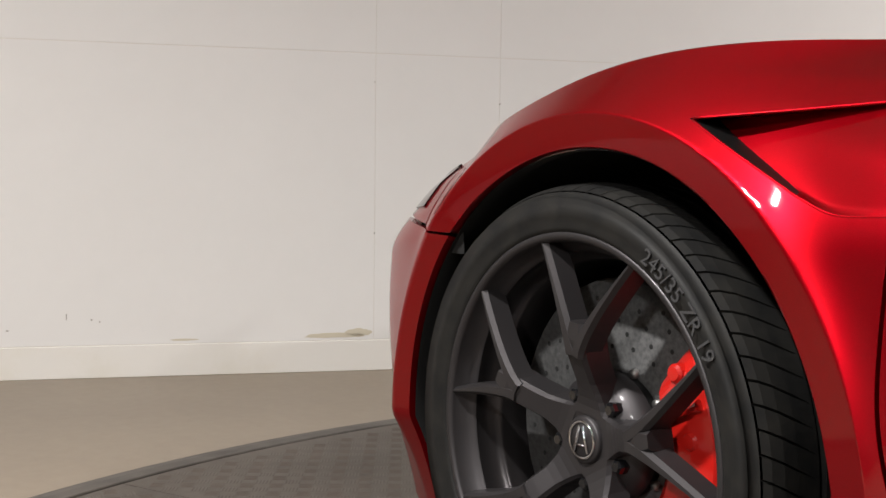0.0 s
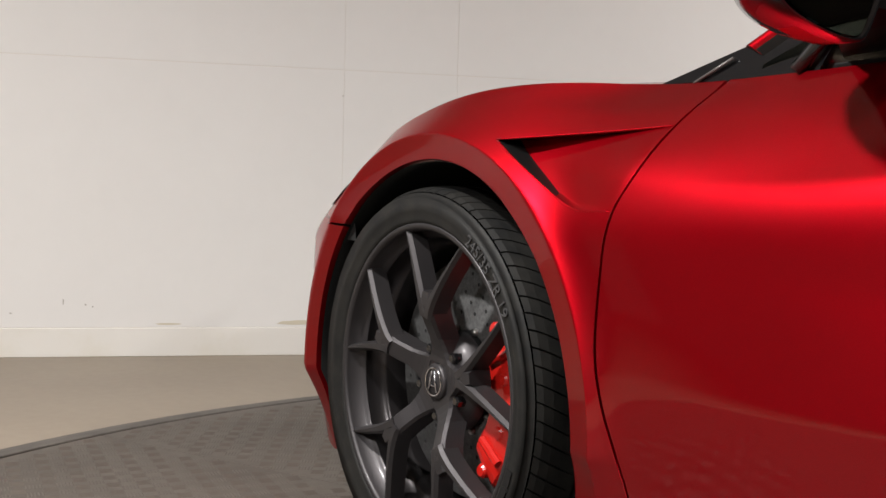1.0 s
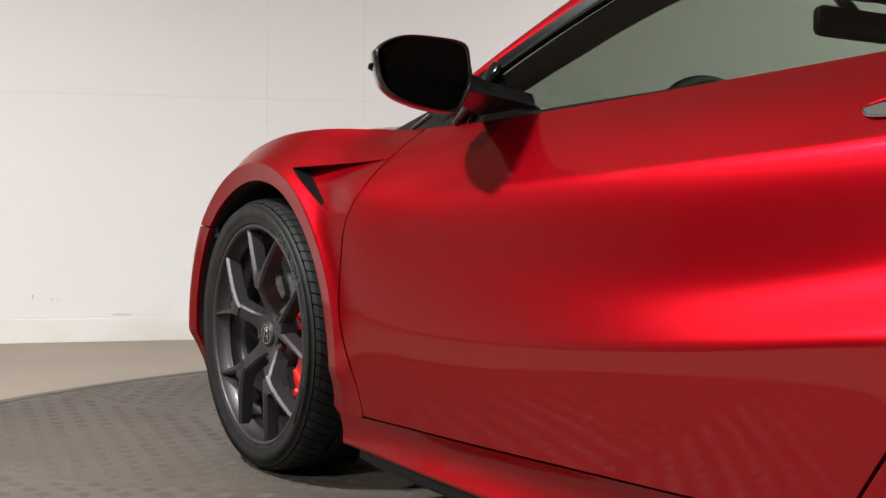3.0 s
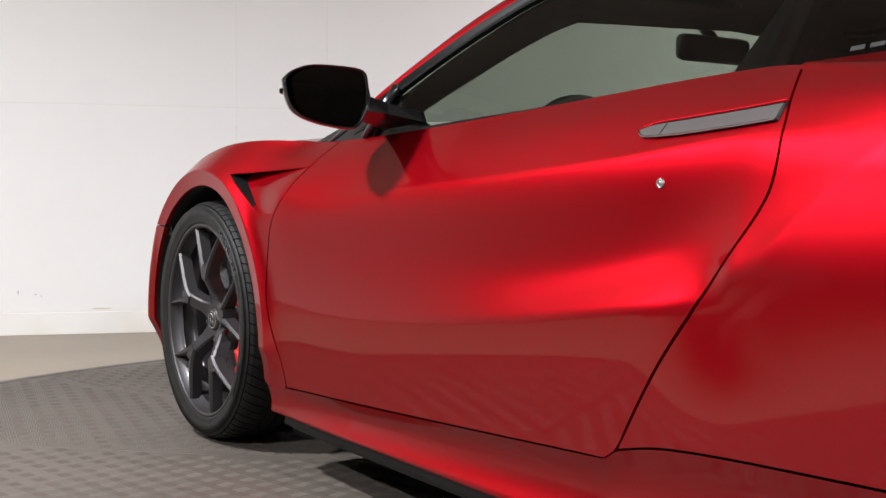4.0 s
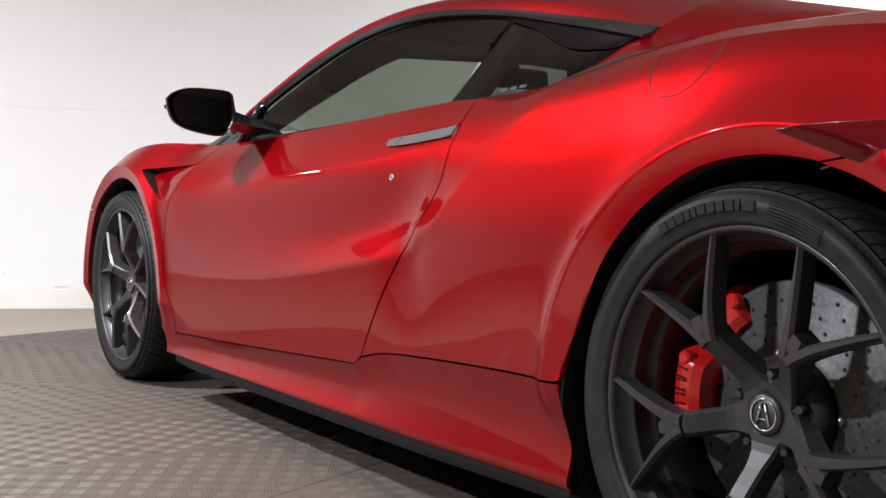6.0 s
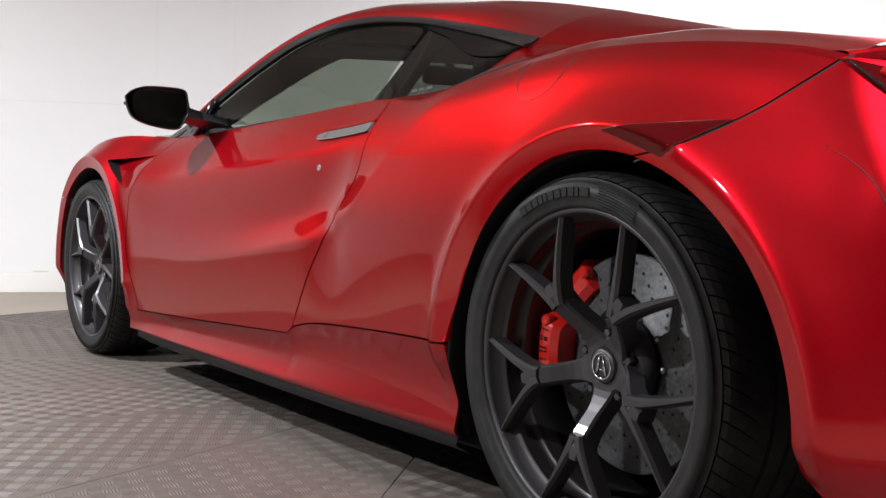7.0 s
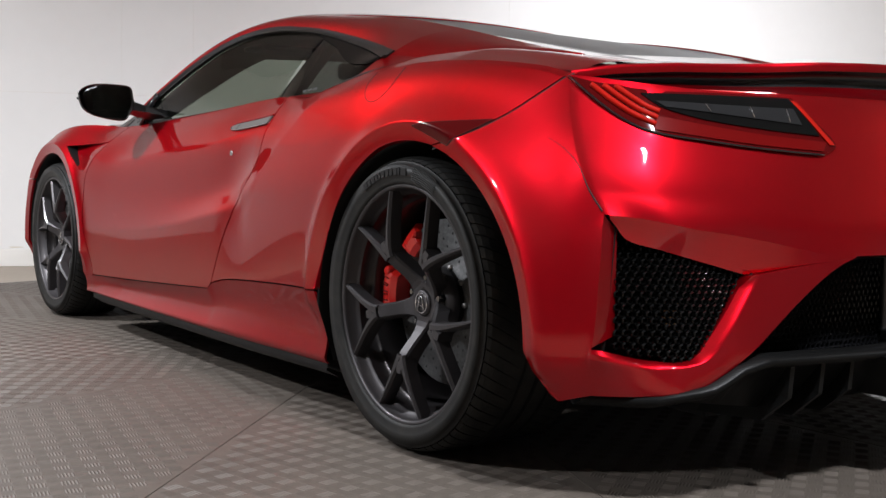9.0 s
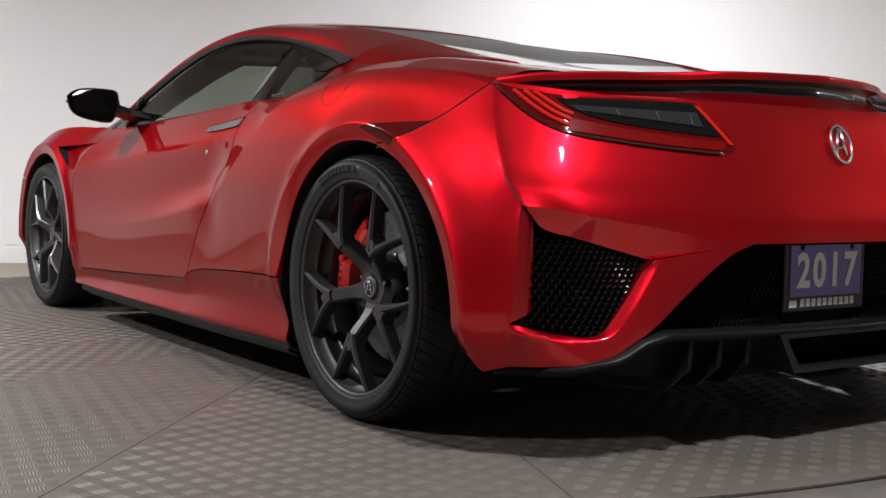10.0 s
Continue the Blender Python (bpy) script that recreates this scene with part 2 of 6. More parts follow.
def coons(bottom, top, left, right):
    """A grid of points filling four boundary curves."""
    nu, nv = len(bottom), len(left)
    u, v = np.linspace(0, 1, nu)[:, None, None], np.linspace(0, 1, nv)[None, :, None]
    b, t, l, r = bottom[:, None], top[:, None], left[None], right[None]
    return (1 - v) * b + v * t + (1 - u) * l + u * r - ((1 - u) * (1 - v) * bottom[0] + u * (1 - v) * bottom[-1] + (1 - u) * v * top[0] + u * v * top[-1])


def sheet(grid, out, rim=0.0, gap=0.0, drop=None):
    """A skin over a grid of 3D points, facing along out, with its edge folded inwards by rim."""
    g = np.array(grid, float)
    nu, nv = g.shape[:2]
    if gap:
        h = g.copy()
        for a, b in ((0, 1), (-1, -2)):
            for s in ((a, slice(None)), (slice(None), a)):
                o = (b, slice(None)) if s[0] == a else (slice(None), b)
                d = g[o] - g[s]
                h[s] += d / (np.linalg.norm(d, axis=-1, keepdims=True) + 1e-9) * gap
        g = h
    idx = np.arange(nu * nv).reshape(nu, nv)
    quads = np.stack([idx[:-1, :-1], idx[1:, :-1], idx[1:, 1:], idx[:-1, 1:]], -1).reshape(-1, 4)
    v = g.reshape(-1, 3)
    n = np.cross(v[quads[:, 1]] - v[quads[:, 0]], v[quads[:, 3]] - v[quads[:, 0]])
    sign = np.sign(n.sum(0) @ np.array(out, float))
    if sign < 0:
        quads = quads[:, ::-1]
    verts, faces = v.tolist(), quads.tolist()
    if drop is not None:
        faces = [f for f in faces if not drop(v[f].mean(0))]
    if rim:
        loop = np.r_[idx[:, 0], idx[-1, 1:], idx[-2::-1, -1], idx[0, -2:0:-1]]
        at = len(verts)
        inner = np.array(out, float) / np.linalg.norm(out) * -rim
        verts += v[loop].tolist() + (v[loop] + inner).tolist()
        k = len(loop)
        for i in range(k):
            j = (i + 1) % k
            f = [at + j, at + i, at + k + i, at + k + j]
            faces.append(f if sign > 0 else f[::-1])
    return verts, faces


def tube(pts, r, sides=8, cap=True):
    p = np.array(pts, float)
    verts, faces = [], []
    for i in range(len(p)):
        d = Vector(p[min(i + 1, len(p) - 1)] - p[max(i - 1, 0)]).normalized()
        a = d.orthogonal().normalized() if i == 0 else (last - d * last.dot(d)).normalized()
        last = a
        b = d.cross(a)
        rr = r[i] if isinstance(r, (list, tuple)) else r
        for s in range(sides):
            t = 2 * math.pi * s / sides
            verts.append(Vector(p[i]) + a * (rr * math.cos(t)) + b * (rr * math.sin(t)))
    for i in range(len(p) - 1):
        for s in range(sides):
            q = (s + 1) % sides
            faces.append((i * sides + s, i * sides + q, (i + 1) * sides + q, (i + 1) * sides + s))
    if cap:
        faces += [tuple(range(sides))[::-1], tuple((len(p) - 1) * sides + s for s in range(sides))]
    return verts, faces


def prism(outline, direction, thick):
    """A flat outline of 3D points pushed along a direction."""
    p = [Vector(q) for q in outline]
    d = Vector(direction).normalized() * thick
    k = len(p)
    faces = [tuple(range(k)), tuple(range(2 * k - 1, k - 1, -1))]
    faces += [(i, k + i, k + (i + 1) % k, (i + 1) % k) for i in range(k)]
    bm = bmesh.new()
    vs = [bm.verts.new(q) for q in p + [q + d for q in p]]
    for f in faces:
        bm.faces.new([vs[i] for i in f])
    bmesh.ops.recalc_face_normals(bm, faces=bm.faces[:])
    return bm


def lettering(text, size, depth=0.001, bold=0.0):
    """Text as a mesh of the built-in font: verts and faces, centred on its middle, in x and y."""
    cu = bpy.data.curves.new("text", "FONT")
    cu.body, cu.size, cu.extrude, cu.align_x, cu.align_y = text, size, depth, "CENTER", "CENTER"
    cu.resolution_u, cu.offset = 3, bold
    ob = bpy.data.objects.new("text", cu)
    scene.collection.objects.link(ob)
    bpy.context.view_layer.update()
    me = bpy.data.meshes.new_from_object(ob.evaluated_get(bpy.context.evaluated_depsgraph_get()))
    out = [v.co.copy() for v in me.vertices], [tuple(p.vertices) for p in me.polygons]
    bpy.data.objects.remove(ob)
    bpy.data.curves.remove(cu)
    bpy.data.meshes.remove(me)
    return out


# ---------------------------------------------------------------- the room
WP, WD = np.array((-3.60, 0.13)), np.array((0.33, 0.944))
WN = np.array((0.944, -0.33))


def on_wall(s, out=0.0):
    p = WP + WD * s + WN * out
    return p


def wall_slab(s0, s1, z0, z1, o0, o1, bevel=0.0):
    bm = box(s0, s1, o0, o1, z0, z1, bevel)
    for v in bm.verts:
        p = on_wall(v.co.x, v.co.y)
        v.co = (p[0], p[1], v.co.z)
    bmesh.ops.recalc_face_normals(bm, faces=bm.faces[:])
    return bm


JOINT, SK = 1.055, 0.102
SEAMS = [-8.6, -6.2, -3.7, -2.48, 0.0, 0.43, 2.50, 3.72, 6.2, 9.2]
wall = tagged(new("wall_front"), "white painted panel wall with joints and scuffs", "wall", kind="structure")
for a, b in zip(SEAMS, SEAMS[1:]):
    part("panel", wall_slab(a + 0.0006, b - 0.0006, SK + 0.002, JOINT - 0.001, -0.02, 0.0, 0.001), WALL, wall)
    part("panel", wall_slab(a + 0.0006, b - 0.0006, JOINT + 0.001, CEIL, -0.02, 0.0, 0.001), WALL, wall)
part("backing", wall_slab(SEAMS[0], SEAMS[-1], 0, CEIL, -0.14, -0.0014), SEAM, wall)
tagged(part("baseboard", wall_slab(SEAMS[0], SEAMS[-1], 0, SK, -0.02, 0.004, 0.002), SKIRT), "cream skirting board with yellowish stains", "skirting board", kind="structure")


def room_wall(name, x0, x1, y0, y1, mat, lab):
    return tagged(part(name, box(x0, x1, y0, y1, 0, CEIL), mat), lab, "wall", kind="structure")


room_wall("wall_side", -9.0, 7.10, 8.99, 9.14, WALL, "white painted wall")
# two unseen walls, added to close the room and darken the paint's reflections
room_wall("wall_back", 6.95, 7.10, -8.0, 8.99, DIM, "unseen dim grey wall added behind the car")
room_wall("wall_near", -9.0, 6.95, -8.15, -8.0, DIM, "unseen dim grey wall added on the near side")
tagged(part("ceiling", box(-9.0, 7.10, -8.15, 9.14, CEIL, CEIL + 0.1), CEILING), "plain grey ceiling", "ceiling", kind="structure")

# floor: one slab with a round pit, the steel ring and the turntable in it
TC, TR, TZ = (-0.235, -0.03), 2.530, 0.016
a = np.linspace(0, 2 * math.pi, 161)[:-1]
inner = [(TC[0] + (TR + 0.115) * math.cos(t), TC[1] + (TR + 0.115) * math.sin(t), 0.0) for t in a]
outer = []
for t in a:
    c, s = math.cos(t), math.sin(t)
    k = min((9.5 / abs(c)) if abs(c) > 1e-6 else 1e9, (9.5 / abs(s)) if abs(s) > 1e-6 else 1e9)
    outer.append((TC[0] + k * c, TC[1] + k * s, 0.0))
m = len(a)
floor_faces = [(i, m + i, m + (i + 1) % m, (i + 1) % m) for i in range(m)]
tagged(part("floor", (inner + outer, floor_faces), FLOOR, smooth=False), "beige sealed concrete floor, faintly stained", "floor", kind="structure")
ring = revolve([(TR + 0.018, -0.06), (TR + 0.018, TZ - 0.003), (TR + 0.020, TZ - 0.001), (TR + 0.060, TZ - 0.003), (TR + 0.112, 0.003), (TR + 0.1145, -0.003)], 192, "z", (*TC, 0))
tagged(part("floor_ring", ring, RING, smooth=False), "thin dark steel ring round the turntable", "floor ring", kind="structure")
tagged(part("pit_floor", revolve([(0.0, -0.06), (TR + 0.05, -0.06)], 96, "z", (*TC, 0)), GAP), "dark pit under the turntable", "pit", kind="structure")

# ceiling lamps: pairs of short tubes


def ceiling_lamp(x, y, z, lab):
    """Its light leaves from just under the tubes, at height z."""
    ob = tagged(new("ceiling_lamp"), lab, "lamp", "ceiling lamps")
    ob.location = (x, y, z)
    part("housing", box(-0.17, 0.17, -0.11, 0.11, 0.04, 0.10, 0.006), WALL, ob)
    for s in (-1, 1):
        part("tube", tube([(-0.14, 0.055 * s, 0.022), (0.14, 0.055 * s, 0.022)], 0.016, 10), LAMP, ob, "glowing white tube")
        if CEIL - z > 0.2:
            part("rod", tube([(0.12 * s, 0, 0.10), (0.12 * s, 0, CEIL - z)], 0.005, 8), CHROME, ob)
    return ob


for low in (True, False):
    some = [q for q in LAMPS if (q[2] < 2.6) == low]
    first = ceiling_lamp(*some[0][:3], "white twin tube lamp hung on rods, switched on" if low else "white twin tube ceiling lamp, switched on")
    for x, y, z, _ in some[1:]:
        copy_thing(first, pose(x, y, z))

# ---------------------------------------------------------------- the car: shape of its flanks
def pchip(xs, ys):
    """A curve through the points with no overshoot."""
    x, y = np.array(xs, float), np.array(ys, float)
    h, d = np.diff(x), np.diff(y, axis=0) / np.diff(x)[:, None] if np.ndim(ys) > 1 else np.diff(y) / np.diff(x)
    s = np.zeros_like(y)
    hh = h[:, None] if y.ndim > 1 else h
    w1, w2 = 2 * hh[1:] + hh[:-1], hh[1:] + 2 * hh[:-1]
    same = d[:-1] * d[1:] > 0
    with np.errstate(divide="ignore", invalid="ignore"):
        s[1:-1] = np.where(same, (w1 + w2) / (w1 / np.where(d[:-1] == 0, 1, d[:-1]) + w2 / np.where(d[1:] == 0, 1, d[1:])), 0)
    s[0], s[-1] = d[0], d[-1]

    def at(q):
        q = np.clip(np.asarray(q, float), x[0], x[-1])
        i = np.clip(np.searchsorted(x, q) - 1, 0, len(h) - 1)
        t = (q - x[i]) / h[i]
        if y.ndim > 1:
            t, k = t[..., None], h[i][..., None]
        else:
            k = h[i]
        return (2 * t**3 - 3 * t**2 + 1) * y[i] + (t**3 - 2 * t**2 + t) * k * s[i] + (3 * t**2 - 2 * t**3) * y[i + 1] + (t**3 - t**2) * k * s[i + 1]

    return at


# station x, then height and half width of: sill edge, sill gap, crease, waist, upper break, shoulder, belt or haunch edge
FLANK = [
    (-2.10, 0.200, 0.50, 0.270, 0.56, 0.420, 0.60, 0.500, 0.60, 0.560, 0.56, 0.595, 0.51, 0.620, 0.45),
    (-1.95, 0.170, 0.74, 0.260, 0.80, 0.430, 0.82, 0.505, 0.81, 0.570, 0.76, 0.612, 0.71, 0.640, 0.66),
    (-1.80, 0.155, 0.846, 0.255, 0.866, 0.440, 0.872, 0.536, 0.876, 0.608, 0.825, 0.658, 0.762, 0.689, 0.705),
    (-1.65, 0.153, 0.915, 0.250, 0.924, 0.450, 0.928, 0.555, 0.928, 0.629, 0.890, 0.672, 0.818, 0.702, 0.735),
    (-1.45, 0.153, 0.935, 0.250, 0.945, 0.450, 0.952, 0.586, 0.945, 0.660, 0.904, 0.694, 0.845, 0.721, 0.745),
    (-1.29, 0.153, 0.935, 0.250, 0.945, 0.450, 0.955, 0.613, 0.947, 0.697, 0.908, 0.740, 0.850, 0.774, 0.755),
    (-1.10, 0.153, 0.932, 0.230, 0.940, 0.440, 0.955, 0.600, 0.950, 0.690, 0.920, 0.745, 0.865, 0.786, 0.770),
    (-0.95, 0.152, 0.930, 0.210, 0.935, 0.420, 0.952, 0.560, 0.951, 0.640, 0.930, 0.722, 0.856, 0.772, 0.788),
    (-0.70, 0.152, 0.936, 0.222, 0.935, 0.400, 0.943, 0.540, 0.932, 0.637, 0.908, 0.722, 0.836, 0.776, 0.782),
    (-0.40, 0.152, 0.939, 0.237, 0.9345, 0.412, 0.939, 0.515, 0.9185, 0.660, 0.893, 0.738, 0.824, 0.790, 0.772),
    (0.00, 0.152, 0.941, 0.257, 0.936, 0.450, 0.941, 0.530, 0.9045, 0.690, 0.882, 0.764, 0.816, 0.811, 0.766),
    (0.25, 0.152, 0.941, 0.272, 0.9375, 0.487, 0.943, 0.567, 0.8955, 0.710, 0.878, 0.778, 0.815, 0.824, 0.768),
    (0.45, 0.152, 0.939, 0.305, 0.940, 0.513, 0.944, 0.602, 0.8925, 0.735, 0.866, 0.792, 0.816, 0.828, 0.779),
    (0.65, 0.152, 0.932, 0.322, 0.9445, 0.530, 0.948, 0.640, 0.922, 0.710, 0.893, 0.745, 0.876, 0.770, 0.858),
    (0.90, 0.150, 0.922, 0.336, 0.950, 0.550, 0.958, 0.680, 0.937, 0.765, 0.910, 0.796, 0.894, 0.819, 0.874),
    (1.15, 0.150, 0.925, 0.340, 0.958, 0.560, 0.966, 0.700, 0.952, 0.800, 0.918, 0.838, 0.896, 0.863, 0.874),
    (1.35, 0.150, 0.925, 0.340, 0.958, 0.560, 0.968, 0.710, 0.955, 0.797, 0.916, 0.834, 0.895, 0.860, 0.873),
    (1.55, 0.160, 0.910, 0.340, 0.950, 0.560, 0.963, 0.690, 0.948, 0.777, 0.909, 0.815, 0.889, 0.842, 0.867),
    (1.72, 0.200, 0.872, 0.320, 0.915, 0.500, 0.932, 0.620, 0.922, 0.730, 0.884, 0.785, 0.860, 0.820, 0.842),
    (1.80, 0.215, 0.862, 0.315, 0.890, 0.470, 0.906, 0.570, 0.900, 0.640, 0.884, 0.700, 0.858, 0.760, 0.832),
    (1.87, 0.230, 0.850, 0.310, 0.862, 0.440, 0.880, 0.530, 0.876, 0.580, 0.862, 0.640, 0.835, 0.690, 0.800),
]
_f = np.array(FLANK)
_x = np.arange(-2.40, 2.17, 0.01)
_rough = pchip(_f[:, 0], _f[:, 1:])
_y = _rough(_x) + np.where(_x < -2.10, _x + 2.10, 0)[:, None] * (_f[1, 1:] - _f[0, 1:]) / 0.15 + np.where(_x > 1.87, _x - 1.87, 0)[:, None] * (_f[-1, 1:] - _f[-2, 1:]) / 0.07
_w = np.exp(-0.5 * (np.arange(-25, 26) / 7.0) ** 2)
_soft = np.stack([np.convolve(c, _w / _w.sum(), "same") for c in _y.T], 1)
_w2 = np.exp(-0.5 * (np.arange(-25, 26) / 13.0) ** 2)
_soft2 = np.stack([np.convolve(c, _w2 / _w2.sum(), "same") for c in _y.T], 1)
_q = (np.clip((_x - 0.55) / 0.25, 0, 1) * np.clip((1.65 - _x) / 0.25, 0, 1))[:, None]
_soft = _soft * (1 - _q) + _soft2 * _q
_k = np.clip((1.80 - _x) / 0.12, 0, 1)[:, None]  # the tail keeps its tight turn
_soft = _soft * _k + _y * (1 - _k)
LEVELS = pchip(_x[26:-26], _soft[26:-26])
FA, RA = (-1.285, 0.312, 0.357), (1.345, 0.288, 0.403)  # wheel arches: x, z, radius


def creased(x):
    """How sharp the two door creases are at x: full on the door, none on the panels before and behind."""
    k = min(np.clip((x + 0.95) / 0.30, 0, 1), np.clip((0.50 - x) / 0.10, 0, 1))
    return float(k * k * (3 - 2 * k))


def broken(x):
    """The same for the upper break, which runs on to the fold behind the door."""
    k = min(np.clip((x + 0.95) / 0.35, 0, 1), np.clip((0.62 - x) / 0.12, 0, 1))
    return float(k * k * (3 - 2 * k))


XD, XE = 0.27, 0.46  # behind these the door's section draws out and runs on to the fold where the haunch begins
FOLD_Z = np.array([0.50, 0.58, 0.65, 0.71, 0.77, 0.81, 0.86])
FOLD_X = np.array([0.43, 0.52, 0.59, 0.66, 0.73, 0.80, 0.90])
SECTION = {}


def section(x, z):
    """The plain flank at one station, at heights z."""
    if x not in SECTION:
        zz = np.linspace(0.10, 1.0, 361)
        SECTION[x] = (zz, raw_width(np.full(361, x), zz))
    return np.interp(z, *SECTION[x])


def haunched(x, z, out):
    """The quarter panel: the door's section drawn out to a diagonal fold, and the bulge of the haunch behind it."""
    grow = (section(1.04, z) - section(0.96, z)) / 0.08
    bulge = section(1.0, z) - grow * (1.0 - x) - 0.035 * (1.0 - x) ** 2
    xf = np.interp(z, FOLD_Z, FOLD_X)
    door = np.where(x < XE, out, section(XE, z))
    met = section(1.0, z) - grow * (1.0 - xf) - 0.035 * (1.0 - xf) ** 2
    drawn = door + (met - section(XE, z)) * (np.clip((x - XD) / (xf - XD), 0, 1.3)) ** 2.1
    half = np.interp(z, [0.44, 0.60], [0.14, 0.022])
    past = np.clip((x - xf) / half * 0.5 + 0.5, 0, 1)
    past = past * past * (3 - 2 * past)
    both = drawn + (bulge - drawn) * past
    low = np.clip((z - 0.32) / 0.24, 0, 1)
    low = low * low * (3 - 2 * low)
    back = np.clip((1.12 - x) / 0.22, 0, 1)
    back = back * back * (3 - 2 * back)
    return np.where(x > XD, out + (both - out) * low * back, out)


def raw_width(x, z):
    """The flank drawn through its levels."""
    x, z = np.asarray(x, float), np.asarray(z, float)
    lv = LEVELS(x)
    zz, yy = lv[..., 0::2], lv[..., 1::2]
    out = np.zeros_like(x)
    flat = zip(np.ndindex(x.shape), x.ravel(), z.ravel())
    for i, _, q in flat:
        zi, yi = zz[i], yy[i]
        w, b = creased(x[i]), broken(x[i])
        total = 0.0
        for at_crease, part_of in ((True, w), (False, 1 - w)):
            for at_break, share in ((True, b), (False, 1 - b)):
                if part_of * share < 1e-4:
                    continue
                lo = 2 if at_crease and q >= zi[2] else 0
                hi = 3 if at_crease and q < zi[2] else 7
                if at_break:
                    lo, hi = (4, 7) if q >= zi[4] else (lo, min(hi, 5))
                y = pchip(zi[lo:hi], yi[lo:hi])(q)
                if at_break and zi[3] < q < zi[4]:
                    u = (q - zi[3]) / (zi[4] - zi[3])
                    y = y + 0.042 * u * u * (1 - u)
                total += part_of * share * y
        out[i] = total
        if q > zi[-1]:
            out[i] = yi[-1] - (q - zi[-1]) * 1.2
    return out


def half_width(x, z):
    """How far the flank stands out from the middle of the car."""
    x, z = np.asarray(x, float), np.asarray(z, float)
    out = raw_width(x, z)
    out = haunched(x, z, out)
    for (cx, cz, r), top, band in ((FA, 0.958, 0.040), (RA, 0.970, 0.040)):
        d = np.hypot(x - cx, z - cz)
        flare = top - (1.1 if cx < 0 else 0.9) * np.maximum(0, d - (r + band)) - 0.25 * np.maximum(0, (r + band) - d) - 0.6 * np.maximum(0, 0.30 - z)
        k = 0.015 if cx < 0 else 0.010
        out = np.where(flare > out - 0.1, k * np.logaddexp(flare / k, out / k), out)
    return out


CAR = tagged(new("sports_car"), "metallic red two-seat sports car with black trim parked on a turntable", "car")
SIDES = (1, -1)


def lift(grid, s):
    """Points of the side view (x, z) laid on the flank of side s (1: left)."""
    g = np.asarray(grid)
    return np.stack([g[..., 0], -s * half_width(g[..., 0], g[..., 1]), g[..., 1]], -1)


def flank(name, bottom, top, left, right, nu, nv, mat=PAINT, rim=0.02, gap=0.0030, label="", drop=None, snap=None):
    g = coons(path(bottom, n=nu), path(top, n=nu), path(left, n=nv), path(right, n=nv))
    if snap is not None:
        g = snap(g)
    for s in SIDES:
        part(name, sheet(lift(g, s), (0, -s, 0.15), rim, gap, drop), mat, CAR, label)


def inside(poly, x, z):
    hit = False
    for a, b in zip(poly, np.roll(poly, -1, axis=0)):
        if (a[1] > z) != (b[1] > z) and x < (b[0] - a[0]) * (z - a[1]) / (b[1] - a[1]) + a[0]:
            hit = not hit
    return hit


# side-view curves
DOOR_F = [(-0.826, 0.2195), (-0.829, 0.232), (-0.838, 0.258), (-0.856, 0.310), (-0.875, 0.368), (-0.890, 0.440), (-0.892, 0.520), (-0.884, 0.604), (-0.868, 0.650), (-0.862, 0.712), (-0.845, 0.774)]
DOOR_R = [(0.235, 0.271), (0.262, 0.288), (0.287, 0.330), (0.345, 0.420), (0.412, 0.512), (0.462, 0.590), (0.500, 0.660), (0.500, 0.720), (0.480, 0.775), (0.455, 0.828)]
SILL_TOP = [(-0.92, 0.212), (-0.826, 0.2195), (-0.43, 0.236), (-0.08, 0.254), (0.235, 0.271)]
SILL_REAR = [(0.262, 0.288), (0.35, 0.306), (0.65, 0.325), (0.9445, 0.334)]


def top_line(x0, x1, n=40):
    xs = np.linspace(x0, x1, n)
    return np.stack([xs, LEVELS(xs)[:, 12]], 1)


# front fender with the triangular outlet behind the wheel
VENT = np.array([(-1.130, 0.6975), (-0.866, 0.712), (-0.888, 0.604), (-0.949, 0.604), (-0.990, 0.620)])
fender_low = path(np.array([(-1.640, 0.566), (-1.548, 0.562)]), arc(*FA, 135.5, -14, 60), [tuple(arc(*FA, -14, -14, 1)[0]), (-0.918, 0.212)], n=190)
fender_rim = np.vstack([path([(-1.640, 0.566), (-1.640, float(LEVELS(-1.640)[12]))], n=40), top_line(-1.640, -0.845, 160), path(DOOR_F[::-1], n=140), [(-0.842, 0.216), (-0.918, 0.212)]])


def turn(p):
    return np.degrees(np.arctan2(p[:, 1] - FA[1], p[:, 0] - FA[0]))


